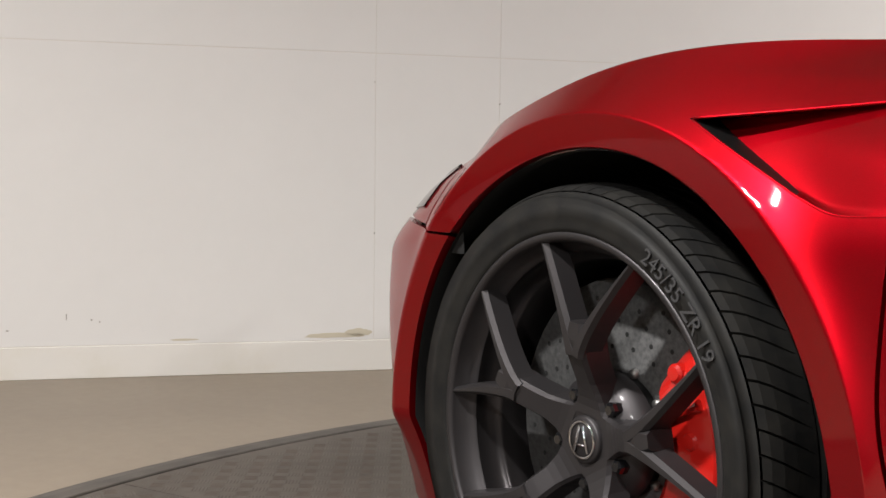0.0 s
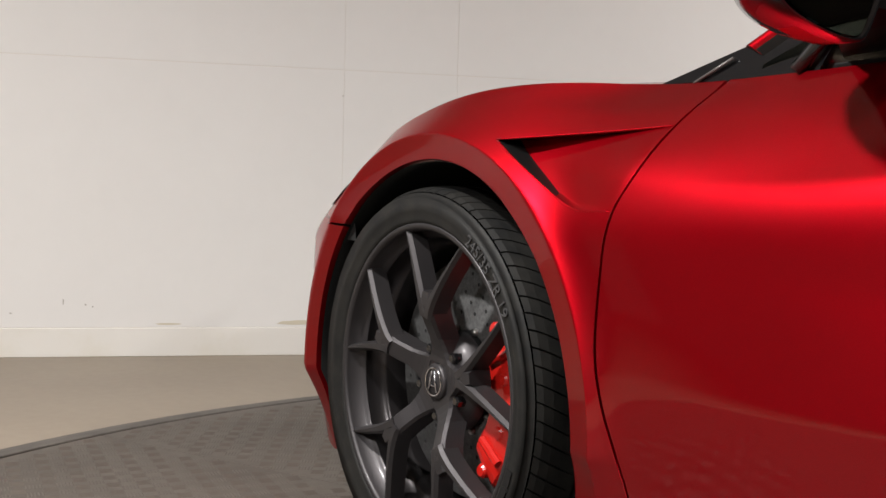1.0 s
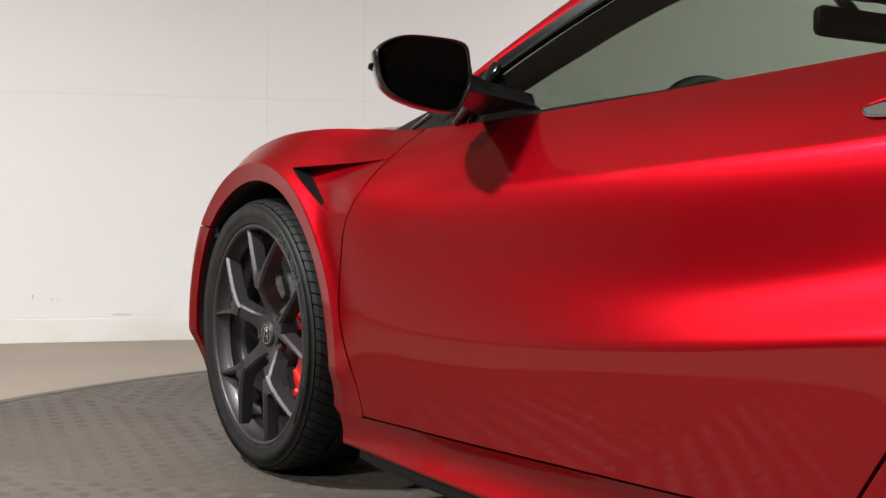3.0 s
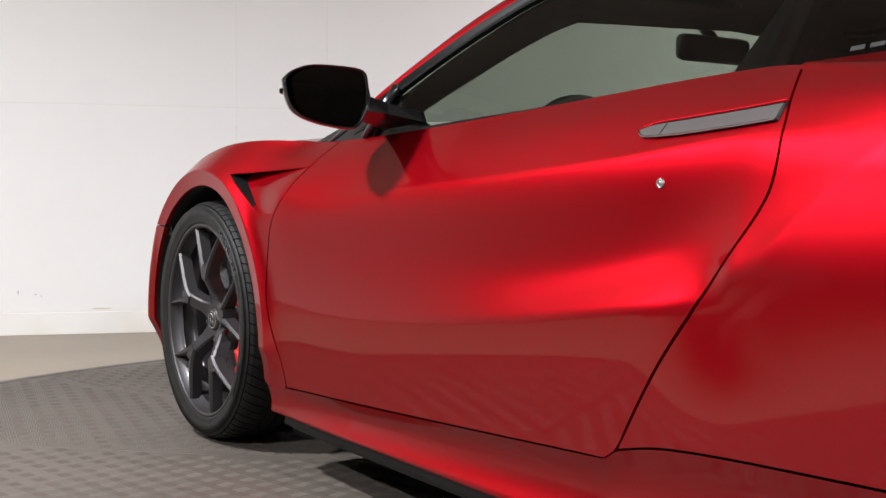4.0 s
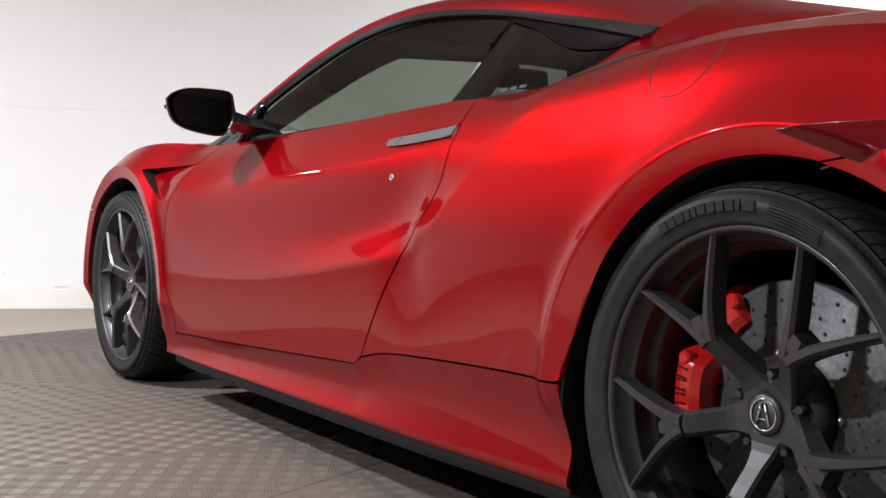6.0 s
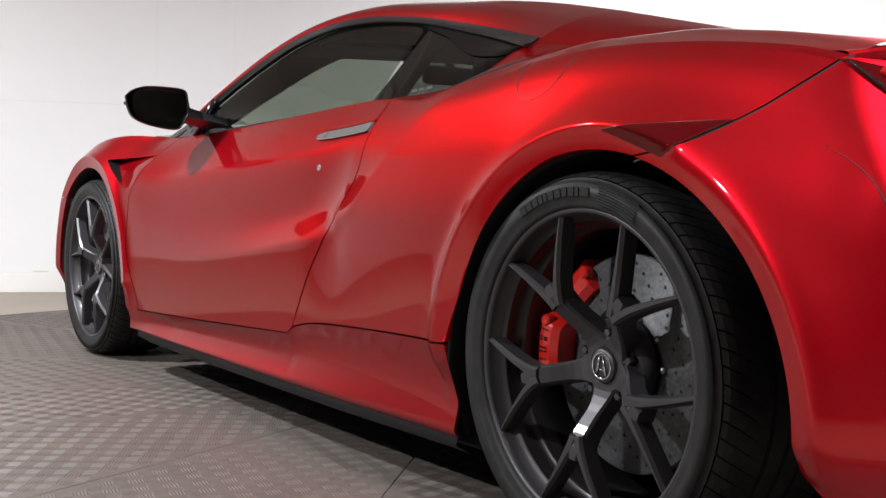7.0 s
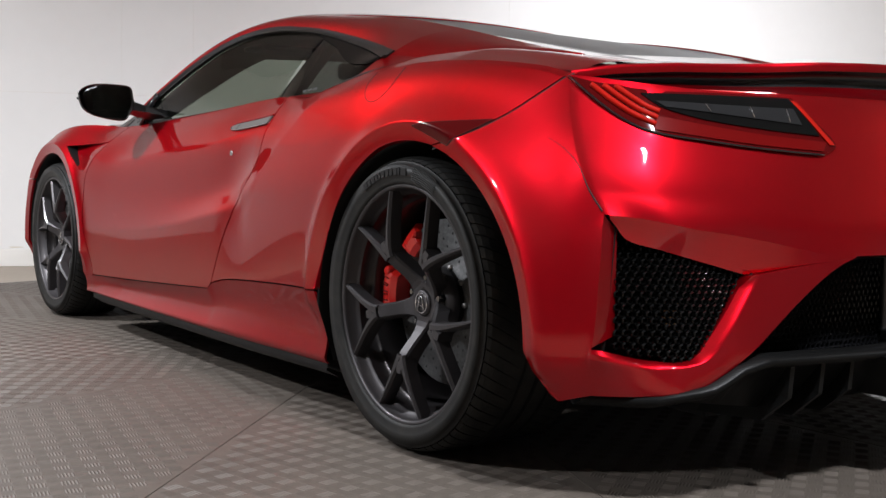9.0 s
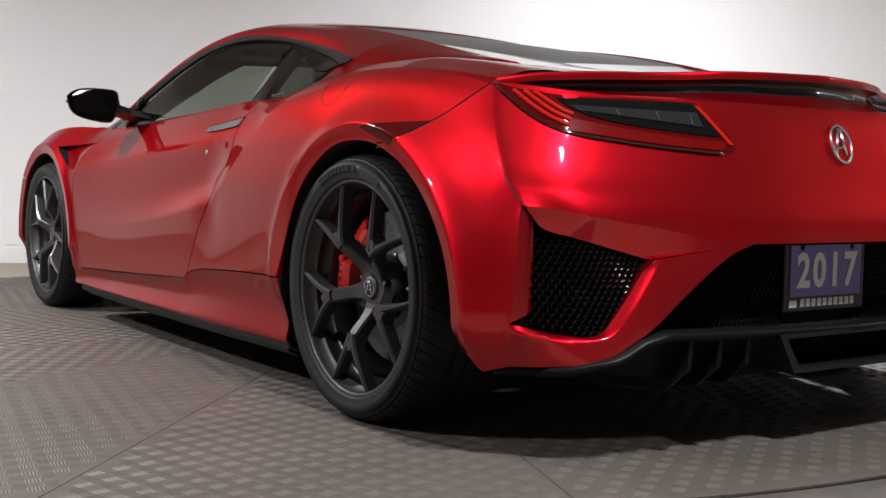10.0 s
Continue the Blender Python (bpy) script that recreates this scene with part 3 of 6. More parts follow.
# rays from the wheel's middle, from the arch out to the edge of the fender
reach = np.interp(-turn(fender_low), -turn(fender_rim), np.linalg.norm(fender_rim - np.array(FA[:2]), axis=1))
ray = np.radians(turn(fender_low))
fender_out = np.stack([FA[0] + reach * np.cos(ray), FA[1] + reach * np.sin(ray)], 1)
fender_grid = fender_low[:, None] + (fender_out - fender_low)[:, None] * np.linspace(0, 1, 80)[None, :, None]
for s in SIDES:
    bm = bmesh.new()
    fv, ff = sheet(lift(fender_grid, s), (0, -s, 0.15), 0.012, 0.0026)
    bv = [bm.verts.new(p) for p in fv]
    for q in ff:
        bm.faces.new([bv[k] for k in q])
    for a, b in zip(VENT, np.roll(VENT, -1, axis=0)):
        near = [f for f in bm.faces if abs(f.calc_center_median().x + 1.0) < 0.16 and abs(f.calc_center_median().z - 0.655) < 0.075]
        geom = near + list({e for f in near for e in f.edges}) + list({v for f in near for v in f.verts})
        bmesh.ops.bisect_plane(bm, geom=geom, dist=1e-5, plane_co=(a[0], 0, a[1]), plane_no=(b[1] - a[1], 0, a[0] - b[0]))
    gone = [f for f in bm.faces if inside(VENT, f.calc_center_median().x, f.calc_center_median().z)]
    bmesh.ops.delete(bm, geom=gone, context="FACES")
    part("front_fender", bm, PAINT, CAR, "red front fender with a triangular air outlet", smooth=True)
    gv = coons(spline([VENT[0], VENT[4]], 20), spline([VENT[1], VENT[2]], 20), spline([VENT[0], VENT[1]], 24), spline([VENT[4], VENT[3], VENT[2]], 24))
    pts = lift(gv, s)
    down, over = np.linspace(1, 0, 20)[:, None], np.linspace(1, 0, 24)[None, :]
    sink = 0.042 * (0.25 + 0.75 * down ** 0.8) * over ** 1.25
    sink[-1] = 0
    pts[..., 1] += s * (sink + 0.0015)
    pocket = part("outlet_pocket", sheet(pts, (0, -s, 0)), PAINT, CAR, "recessed red outlet pocket")
    for line, deep_line, mat in ((lift(gv[:, 0], s), pts[:, 0], BLACK_SATIN), (lift(gv[0], s), pts[0], PAINT)):
        part("outlet_edge", sheet(np.stack([line, line + (deep_line - line) * 0.08 + np.array((0, s * 0.002, 0)), deep_line], 1), (0, -s, 0)), mat, pocket)
    part("outlet_lip", tube(lift(path([VENT[1], VENT[0]], [VENT[0], VENT[4]], [VENT[4], VENT[3], VENT[2]], n=70), s) + np.array([0, s * 0.0012, 0]), 0.0016, 8), PAINT, CAR)

# door: two rows of its grid follow the creases
def along_creases(g):
    v = np.linspace(0, 1, g.shape[1])[None, :]
    lv = LEVELS(g[..., 0])
    lo, hi = g[:, :1, 1], g[:, -1:, 1]
    fc, fb = 26 / 69, 48 / 69
    z = np.where(v <= fc, lo + (lv[..., 4] - lo) * v / fc, np.where(v <= fb, lv[..., 4] + (lv[..., 8] - lv[..., 4]) * (v - fc) / (fb - fc), lv[..., 8] + (hi - lv[..., 8]) * (v - fb) / (1 - fb)))
    out = g.copy()
    u = np.arange(g.shape[0])[:, None] / (g.shape[0] - 1)
    k = np.clip(np.minimum(u, 1 - u) / 0.05, 0, 1)  # the ends keep the door's outline
    out[..., 1] = g[..., 1] * (1 - k) + z * k
    return out


flank("door", SILL_TOP[1:], top_line(-0.845, 0.455), DOOR_F, DOOR_R, 150, 70, rim=0.03, label="red door with a flush handle and a sharp lower crease", snap=along_creases)

# sill and its black blade
sill_grid = coons(spline([(-0.915, 0.150), (0.0, 0.150), (0.928, 0.148)], 150), path(SILL_TOP, SILL_REAR, n=150), spline([(-0.915, 0.150), (-0.920, 0.212)], 22), spline([(0.928, 0.148), (0.936, 0.240), (0.9445, 0.334)], 22))
for s in SIDES:
    g3 = lift(sill_grid, s)
    w = np.linspace(0, 1, 22)[None, :]
    hollow = 0.020 * np.sin(np.pi * np.clip((w - 0.08) / 0.92, 0, 1)) * np.clip((sill_grid[..., 0] + 0.9) * 3, 0.2, 1)
    lipped = 0.010 * np.clip((0.10 - w) / 0.10, 0, 1) ** 2
    g3[..., 1] += s * (hollow + lipped)
    part("side_sill", sheet(g3, (0, -s, 0.15), 0.006, 0.0015), PAINT, CAR, "red side sill with a flared lower lip")
for s in SIDES:
    xs = np.linspace(-0.86, 0.925, 60)
    lip = 0.012 * np.clip((xs + 0.9) * 4, 0, 1)
    up = np.stack([xs, -s * (half_width(xs, 0 * xs + 0.154) - 0.010), 0 * xs + 0.152], 1)
    mid = np.stack([xs, -s * (half_width(xs, 0 * xs + 0.154) + 0.012 - 0.02), 0 * xs + 0.135 - lip * 0.3], 1)
    low = np.stack([xs, -s * (half_width(xs, 0 * xs + 0.154) - 0.045), 0 * xs + 0.112], 1)
    part("sill_blade", sheet(np.stack([up, mid, low], 1), (0, -s, 0)), BLACK_PLASTIC, CAR, "black sill blade")

# rear quarter panel
ra1 = arc(*RA, 173.4, 76.6, 60)
flank("rear_quarter_panel", path(SILL_REAR, ra1, n=150), top_line(0.455, 1.722), path(DOOR_R[1:], n=60), [tuple(ra1[-1]), (1.53, 0.697), (1.62, 0.742), (1.722, 0.8195)], 150, 70, rim=0.014, label="red rear quarter panel over the wheel")

# rear bumper corner beside the wheel: the grid is welded to the tail below
KNEE = [(1.864, 0.556), (1.830, 0.600), (1.775, 0.700), (1.7215, 0.815)]
ra2 = path(arc(*RA, 76.0, -4, 60), [tuple(arc(*RA, -4, -4, 1)[0]), (1.775, 0.235), (1.790, 0.208)], n=80)
corner_right = np.vstack([path([(1.842, 0.224), (1.866, 0.310), (1.868, 0.440), KNEE[0]], n=37)[:-1], path(KNEE[:2], KNEE[1:], n=44)])
corner_grid = coons(path([(1.790, 0.208), (1.842, 0.224)], n=46), path([tuple(arc(*RA, 76, 76, 1)[0]), (1.53, 0.694), (1.62, 0.739), (1.7215, 0.815)], n=46), ra2[::-1], corner_right)

# front bumper corner ahead of the wheel
fb = arc(*FA, 135.8, 205, 40)
flank("front_bumper", [(-2.05, 0.18), (-1.85, 0.158), (-1.640, 0.153)], [(-2.05, 0.56), (-1.85, 0.575), (float(fb[0][0]), 0.559)], [(-2.05, 0.18), (-2.07, 0.4), (-2.05, 0.56)], path([(-1.640, 0.153), tuple(fb[-1])], fb[::-1], n=40), 60, 40, rim=0.012, label="red front bumper corner")
flank("headlamp", [(-2.05, 0.562), (-1.85, 0.578), (-1.642, 0.568)], top_line(-2.05, -1.642), [(-2.05, 0.562), (-2.05, 0.63)], [(-1.642, 0.568), (-1.642, 0.66), (-1.642, float(LEVELS(-1.642)[12]))], 30, 20, mat=PAINT, rim=0.01, label="red fender nose beside the headlamp")

# ---------------------------------------------------------------- upper body
for s in SIDES:
    # bonnet half, from the fender ridge to the middle
    xs = np.linspace(-2.05, -0.90, 50)
    edge_y, edge_z = LEVELS(xs)[:, 13], LEVELS(xs)[:, 12]
    rows = []
    for k in np.linspace(0, 1, 16):
        rise = 0.012 * math.sin(min(1, k * 4) * math.pi / 2) - 0.05 * max(0, k - 0.12) * np.clip((xs + 1.9) * 1.2, 0, 1) + 0.02 * k
        rows.append(np.stack([xs, -s * edge_y * (1 - k), edge_z + rise], 1))
    part("bonnet", sheet(np.stack(rows, 1), (0, 0, 1)), PAINT, CAR, "red bonnet")

RAIL = [(-0.800, 0.768, 0.795), (-0.705, 0.750, 0.850), (-0.560, 0.716, 0.922), (-0.420, 0.682, 0.983), (-0.295, 0.648, 1.030), (-0.150, 0.614, 1.061), (0.000, 0.597, 1.067), (0.150, 0.590, 1.057), (0.320, 0.597, 1.033), (0.500, 0.620, 0.998), (0.709, 0.665, 0.956), (0.889, 0.725, 0.918)]
BELT = [(-0.800, 0.766, 0.774), (-0.550, 0.757, 0.788), (-0.030, 0.757, 0.810), (0.300, 0.760, 0.826), (0.452, 0.772, 0.830), (0.580, 0.765, 0.834), (0.664, 0.757, 0.846), (0.780, 0.742, 0.880), (0.889, 0.725, 0.918)]
OUTER = [(-0.840, 0.762, 0.812), (-0.730, 0.722, 0.886), (-0.635, 0.680, 0.950), (-0.520, 0.630, 1.022), (-0.400, 0.588, 1.074), (-0.245, 0.545, 1.113), (-0.050, 0.500, 1.130), (0.150, 0.490, 1.114), (0.350, 0.510, 1.090), (0.550, 0.530, 1.066), (0.750, 0.540, 1.035), (0.95, 0.542, 0.996)]


def mir(pts, s):
    p = np.array(pts, float)
    return p * np.array((1, -s, 1))


rail, belt, outer_rail = (spline(q, 80) for q in (RAIL, BELT, OUTER))
for s in SIDES:
    r, b, o = mir(rail, s), mir(belt, s), mir(outer_rail, s)
    # glass, split by the pillar: parameter along the rail
    window = np.stack([b + (r - b) * k + np.array([0, -s * 0.012 * math.sin(math.pi * k), 0]) for k in np.linspace(0, 1, 14)], 1)
    part("side_window", sheet(window[:54, :, :], (0, -s, 0.3)), GLASS if s > 0 else FAR_GLASS, CAR, "smoke-tinted side window")
    part("quarter_window", sheet(window[54:, :, :] + np.array([0, s * 0.001, 0]), (0, -s, 0.3)), DARK_GLASS, CAR, "small tinted rear quarter window")
    cut = np.interp(np.arange(42, 80), [42, 50, 60, 72, 79], [0.985, 0.97, 0.84, 0.45, 0.02])
    frit = np.stack([b[42:] + (r - b)[42:] * (cut + (1 - cut) * q)[:, None] + np.array([0, -s * 0.003, 0]) - np.array([0, s * 0.012, 0]) * np.sin(math.pi * (cut + (1 - cut) * q))[:, None] for q in np.linspace(0, 1, 8)], 1)
    part("window_frit", sheet(frit, (0, -s, 0.3)), FRIT, CAR, "opaque black glass edge")
    # black frame along the rail and the belt
    wide = np.interp(rail[:, 0], [-0.80, -0.30, -0.05, 0.15], [0.22, 0.20, 0.16, 0.10])[:, None]
    frame_grid = np.stack([r + (o - r) * (wide * k - 0.10 * (1 - k)) + np.array([0, -s * 0.016, 0.010]) * np.sin(math.pi * np.maximum(wide * k - 0.10 * (1 - k), 0)) + np.array([0, -s * 0.004, 0.0025]) for k in np.linspace(0, 1, 8)], 1)
    part("window_frame", sheet(frame_grid, (0, -s, 0.3), 0.012), BLACK_SATIN, CAR, "satin black window frame")
    part("belt_strip", sheet(np.stack([b[:54] + np.array([0, -s * 0.003, -0.003]), b[:54] + np.array([0, -s * 0.003, 0.0025])], 1), (0, -s, 0.2), 0.012), BLACK_SATIN, CAR, "satin black belt strip")
    # red roof rail
    rows = [r + (o - r) * k + np.array([0, -s * 0.016 * math.sin(math.pi * k), 0.010 * math.sin(math.pi * k)]) for k in np.linspace(0.10, 1, 14)]
    part("roof_rail", sheet(np.stack(rows, 1), (0, -s, 0.6), 0.01), PAINT, CAR, "red roof rail")
    # roof half
    roof_x = outer_rail[:, 0]
    crown = np.interp(roof_x, [-0.85, -0.10, 0.15, 0.50, 0.70, 0.95], [0.034, 0.034, 0.029, 0.003, -0.012, -0.028])
    rows = []
    for k in np.linspace(0, 1, 12):
        p = o.copy()
        p[:, 1] *= 1 - k
        p[:, 2] += np.where(crown > 0.01, crown * math.sin(k * math.pi / 2) ** 0.8, crown * min(1.0, k * 1.6) ** 0.6)
        rows.append(p)
    start, back = 26, 50
    roof = np.stack(rows, 1)
    part("roof", sheet(roof[start:back], (0, 0, 1), 0.01), PAINT, CAR, "red roof")
    part("windscreen", sheet(roof[: start + 1] + np.array([0, 0, -0.006]), (-0.5, 0, 1)), SCREEN, CAR, "windscreen")
    part("rear_window", sheet(roof[back - 1 :] + np.array([0, 0, -0.004]), (0.3, 0, 1)), BLACK_SATIN, CAR, "dark rear window")

# shelf from the haunch edge inwards and the rear deck
ST = [  # x, haunch edge y z, ridge y z, inner y z, middle z
    (0.455, 0.787, 0.829, 0.780, 0.831, 0.770, 0.832, 0.833),
    (0.600, 0.830, 0.803, 0.795, 0.822, 0.764, 0.837, 0.838),
    (0.750, 0.851, 0.809, 0.790, 0.845, 0.746, 0.870, 0.872),
    (0.890, 0.856, 0.834, 0.785, 0.868, 0.725, 0.918, 0.968),
    (1.000, 0.859, 0.849, 0.775, 0.886, 0.690, 0.908, 0.962),
    (1.150, 0.862, 0.865, 0.765, 0.899, 0.640, 0.909, 0.938),
    (1.330, 0.860, 0.860, 0.755, 0.898, 0.600, 0.905, 0.908),
    (1.480, 0.857, 0.847, 0.750, 0.884, 0.580, 0.886, 0.888),
    (1.620, 0.852, 0.832, 0.750, 0.862, 0.570, 0.868, 0.870),
    (1.722, 0.842, 0.820, 0.755, 0.843, 0.560, 0.856, 0.858),
]
st = np.array(ST)
deck_at = pchip(st[:, 0], st[:, 1:])
xs = np.linspace(0.455, 1.722, 70)
dv = deck_at(xs)
xs_deck, deck_ridge = xs.copy(), dv[:, 2:4].copy()
for s in SIDES:
    grid = []
    for i, x in enumerate(xs):
        ez = float(LEVELS(x)[12])
        e, rdg, inn = (float(half_width(np.array([x]), np.array([ez]))[0]), ez), dv[i, 2:4], dv[i, 4:6]
        k = min(1.0, max(0.0, (e[0] - rdg[0]) / 0.09))
        line = spline([(e[0], e[1]), (rdg[0] + 0.04 * k, rdg[1] - 0.012 * k - 0.0002), tuple(rdg), tuple(inn)], 22)
        grid.append(np.stack([np.full(22, x), -s * line[:, 0], line[:, 1]], 1))
    part("haunch", sheet(np.array(grid), (0, -s * 0.4, 1)), PAINT, CAR, "red rear haunch top")
    # the pillar that runs from the roof down to a point on the deck
    deck_in = [(x, float(deck_at(x)[4]), float(deck_at(x)[5])) for x in (0.98, 1.10, 1.22, 1.34)]
    low = mir(spline([(0.889, 0.725, 0.918)] + deck_in + [(1.435, 0.556, 0.892)], 50), s)
    top = mir(spline([(0.950, 0.542, 0.996), (1.030, 0.541, 0.978), (1.120, 0.540, 0.958), (1.250, 0.541, 0.930), (1.340, 0.545, 0.913), (1.435, 0.553, 0.895)], 50), s)
    fade = np.linspace(1, 0.2, 50)[:, None]
    rows = [low + (top - low) * k + np.array([0, -s * 0.016, 0.010]) * fade * math.sin(math.pi * k) for k in np.linspace(0, 1, 14)]
    part("rear_pillar", sheet(np.stack(rows, 1), (0, -s, 0.6), 0.01), PAINT, CAR, "red rear roof pillar")
    # glass hatch between the pillars, down to the deck
    edge = np.vstack([top[:, :], mir(spline([(1.445, 0.560, 0.891), (1.58, 0.570, 0.872), (1.722, 0.560, 0.856)], 24), s)])
    mid = np.stack([edge[:, 0], 0 * edge[:, 0], np.interp(edge[:, 0], [0.94, 1.09, 1.25, 1.45, 1.722], [0.968, 0.942, 0.918, 0.890, 0.860])], 1)
    hatch = [edge + (mid - edge) * k + np.array((0, 0, -0.006 * (1 - k))) for k in np.linspace(0, 1, 6)]
    part("engine_cover", sheet(np.stack(hatch, 1), (0, 0, 1)), BLACK_GLOSS, CAR, "dark glass engine cover")

# ---------------------------------------------------------------- rear end
_ry = np.array([0.0, 0.20, 0.40, 0.60, 0.75, 0.83, 0.90])
_rz = np.array([0.20, 0.30, 0.45, 0.52, 0.60, 0.70, 0.765, 0.81])
_rx = np.array([
    [2.010, 2.010, 2.008, 1.998, 1.965, 1.890, 1.820],
    [2.030, 2.030, 2.025, 2.005, 1.950, 1.885, 1.845],
    [2.045, 2.042, 2.030, 1.985, 1.940, 1.890, 1.855],
    [2.032, 2.030, 2.015, 1.980, 1.938, 1.888, 1.860],
    [2.002, 2.000, 1.988, 1.958, 1.920, 1.858, 1.775],
    [1.968, 1.966, 1.952, 1.915, 1.872, 1.802, 1.710],
    [1.945, 1.942, 1.926, 1.885, 1.835, 1.764, 1.665],
    [1.925, 1.921, 1.902, 1.852, 1.800, 1.732, 1.620],
])


def rear_x(y, z):
    y, z = np.abs(np.asarray(y, float)), np.asarray(z, float)
    rows = np.stack([pchip(_ry, r)(y) for r in _rx], -1)
    out = np.zeros_like(y)
    for i in np.ndindex(y.shape):
        out[i] = pchip(_rz, rows[i])(z[i])
    return out


def tail(g, out=0.0):
    """Points of the rear view (y, z) laid on the tail; y negative is the left side."""
    g = np.asarray(g, float)
    return np.stack([rear_x(g[..., 0], g[..., 1]) + out, g[..., 0], g[..., 1]], -1)


def tail_panel(name, bottom, top, left, right, nu, nv, mat, out=0.0, rim=0.015, gap=0.0, label="", parent=None):
    g = coons(path(bottom, n=nu), path(top, n=nu), path(left, n=nv), path(right, n=nv))
    return part(name, sheet(tail(g, out), (1, 0, 0.1), rim, gap), mat, parent or CAR, label)


def flip(pts):
    return [(-p[0], p[1]) for p in pts][::-1]


VR, VB = (-0.612, 0.446), (-0.722, 0.288)  # inner corners of the side grille
half = [(-0.859, 0.556), (-0.80, 0.548), (-0.732, 0.533), (-0.60, 0.512), (-0.455, 0.484), (-0.37, 0.4785)]
low_edge = path(half[:5], half[4:6], [half[5], (0.37, 0.4785)], flip(half[4:6]), flip(half[:5]), n=160)
half_top = [(-0.848, 0.806), (-0.815, 0.800), (-0.76, 0.793), (-0.66, 0.790)]
TAIL_TOP = path(half_top, [half_top[-1], (0.66, 0.790)], flip(half_top), n=160)
tail_grid = coons(low_edge, TAIL_TOP, path([(-0.859, 0.556), (-0.845, 0.600), (-0.848, 0.700), (-0.848, 0.806)], n=44), path([(0.859, 0.556), (0.845, 0.600), (0.848, 0.700), (0.848, 0.806)], n=44))
tail_pts = tail(tail_grid)
tail_pts[..., 2] = tail_grid[..., 1]
corner_pts = {s: lift(corner_grid, s) for s in SIDES}
u = np.linspace(0, 1, 160)[:, None, None]
for s, i, w in ((1, 0, np.clip(1 - u / 0.16, 0, 1)), (-1, -1, np.clip(1 - (1 - u) / 0.16, 0, 1))):
    tail_pts = tail_pts + (corner_pts[s][-1, 36:] - tail_pts[i])[None] * (w * w * (3 - 2 * w))
for s in SIDES:
    # relax the corner, wholly above the knee crease and not at all across it
    half_tail = tail_pts[:60] if s > 0 else tail_pts[::-1][:60]
    upper = np.concatenate([corner_pts[s][:, 36:], half_tail[1:]])
    zz = upper[45, :, 2]
    g = np.clip((zz - 0.685) / 0.09, 0, 1)
    g = g * g * (3 - 2 * g)
    way = np.array((0.62, -0.78 * s, 0.0))
    far = np.abs(np.arange(len(upper)) - 45)[:, None]
    mask = np.clip(1 - far / np.where(np.arange(len(upper)) < 45, 14.0, 10.0)[:, None], 0, 1) ** 0.5 * g[None]
    mask[:, -1] *= 0.4
    for _ in range(90):
        lap = np.zeros(upper.shape[:2] + (3,))
        lap[1:-1] = (upper[2:] + upper[:-2]) / 2 - upper[1:-1]
        upper = upper + ((lap @ way) * mask * 0.9)[..., None] * way
    corner_pts[s][:, 36:] = upper[:46]
    low = corner_pts[s]
    calm = np.zeros(low.shape[:2])
    calm[1:-1, 1:-1] = 1
    for _ in range(30):
        lap = np.zeros_like(low)
        lap[1:-1, 1:-1] = (low[2:, 1:-1] + low[:-2, 1:-1] + low[1:-1, 2:] + low[1:-1, :-2]) / 4 - low[1:-1, 1:-1]
        low = low + ((lap @ way) * calm * 0.8)[..., None] * way
    corner_pts[s] = low
    if s > 0:
        tail_pts[:60] = upper[45:]
    else:
        tail_pts[-60:] = upper[45:][::-1]
verts = tail_pts.reshape(-1, 3).tolist()
idx = np.arange(160 * 44).reshape(160, 44)
faces = np.stack([idx[:-1, :-1], idx[1:, :-1], idx[1:, 1:], idx[:-1, 1:]], -1).reshape(-1, 4).tolist()


def fold(line, inward, want):
    """A strip that turns an open edge inwards."""
    at = len(verts)
    p = np.asarray(line)
    verts.extend(p.tolist() + (p + np.asarray(inward)).tolist())
    n = len(p)
    strip = [(at + q, at + q + 1, at + n + q + 1, at + n + q) for q in range(n - 1)]
    faces.extend(strip if want > 0 else [f[::-1] for f in strip])


for s in SIDES:
    at = len(verts)
    cp = corner_pts[s]
    ci = np.arange(46 * 80).reshape(46, 80) + at
    ci[-1, 36:] = idx[0 if s > 0 else -1]
    verts += cp.reshape(-1, 3).tolist()
    quads = np.stack([ci[:-1, :-1], ci[1:, :-1], ci[1:, 1:], ci[:-1, 1:]], -1).reshape(-1, 4)
    faces += (quads if s > 0 else quads[:, ::-1]).tolist()
    fold(cp[0], (0, s * 0.012, -0.001), s)
    fold(cp[-1, :37], (-0.012, s * 0.006, 0), -s)
    fold(cp[:, 0], (0, s * 0.02, 0.002), -s)
    fold(cp[:, -1], (0.004, s * 0.012, -0.004), s)
fold(tail_pts[:, 0], (-0.02, 0, 0.002), -1)
part("rear_bumper", (verts, faces), PAINT, CAR, "red rear bumper and tail panel")
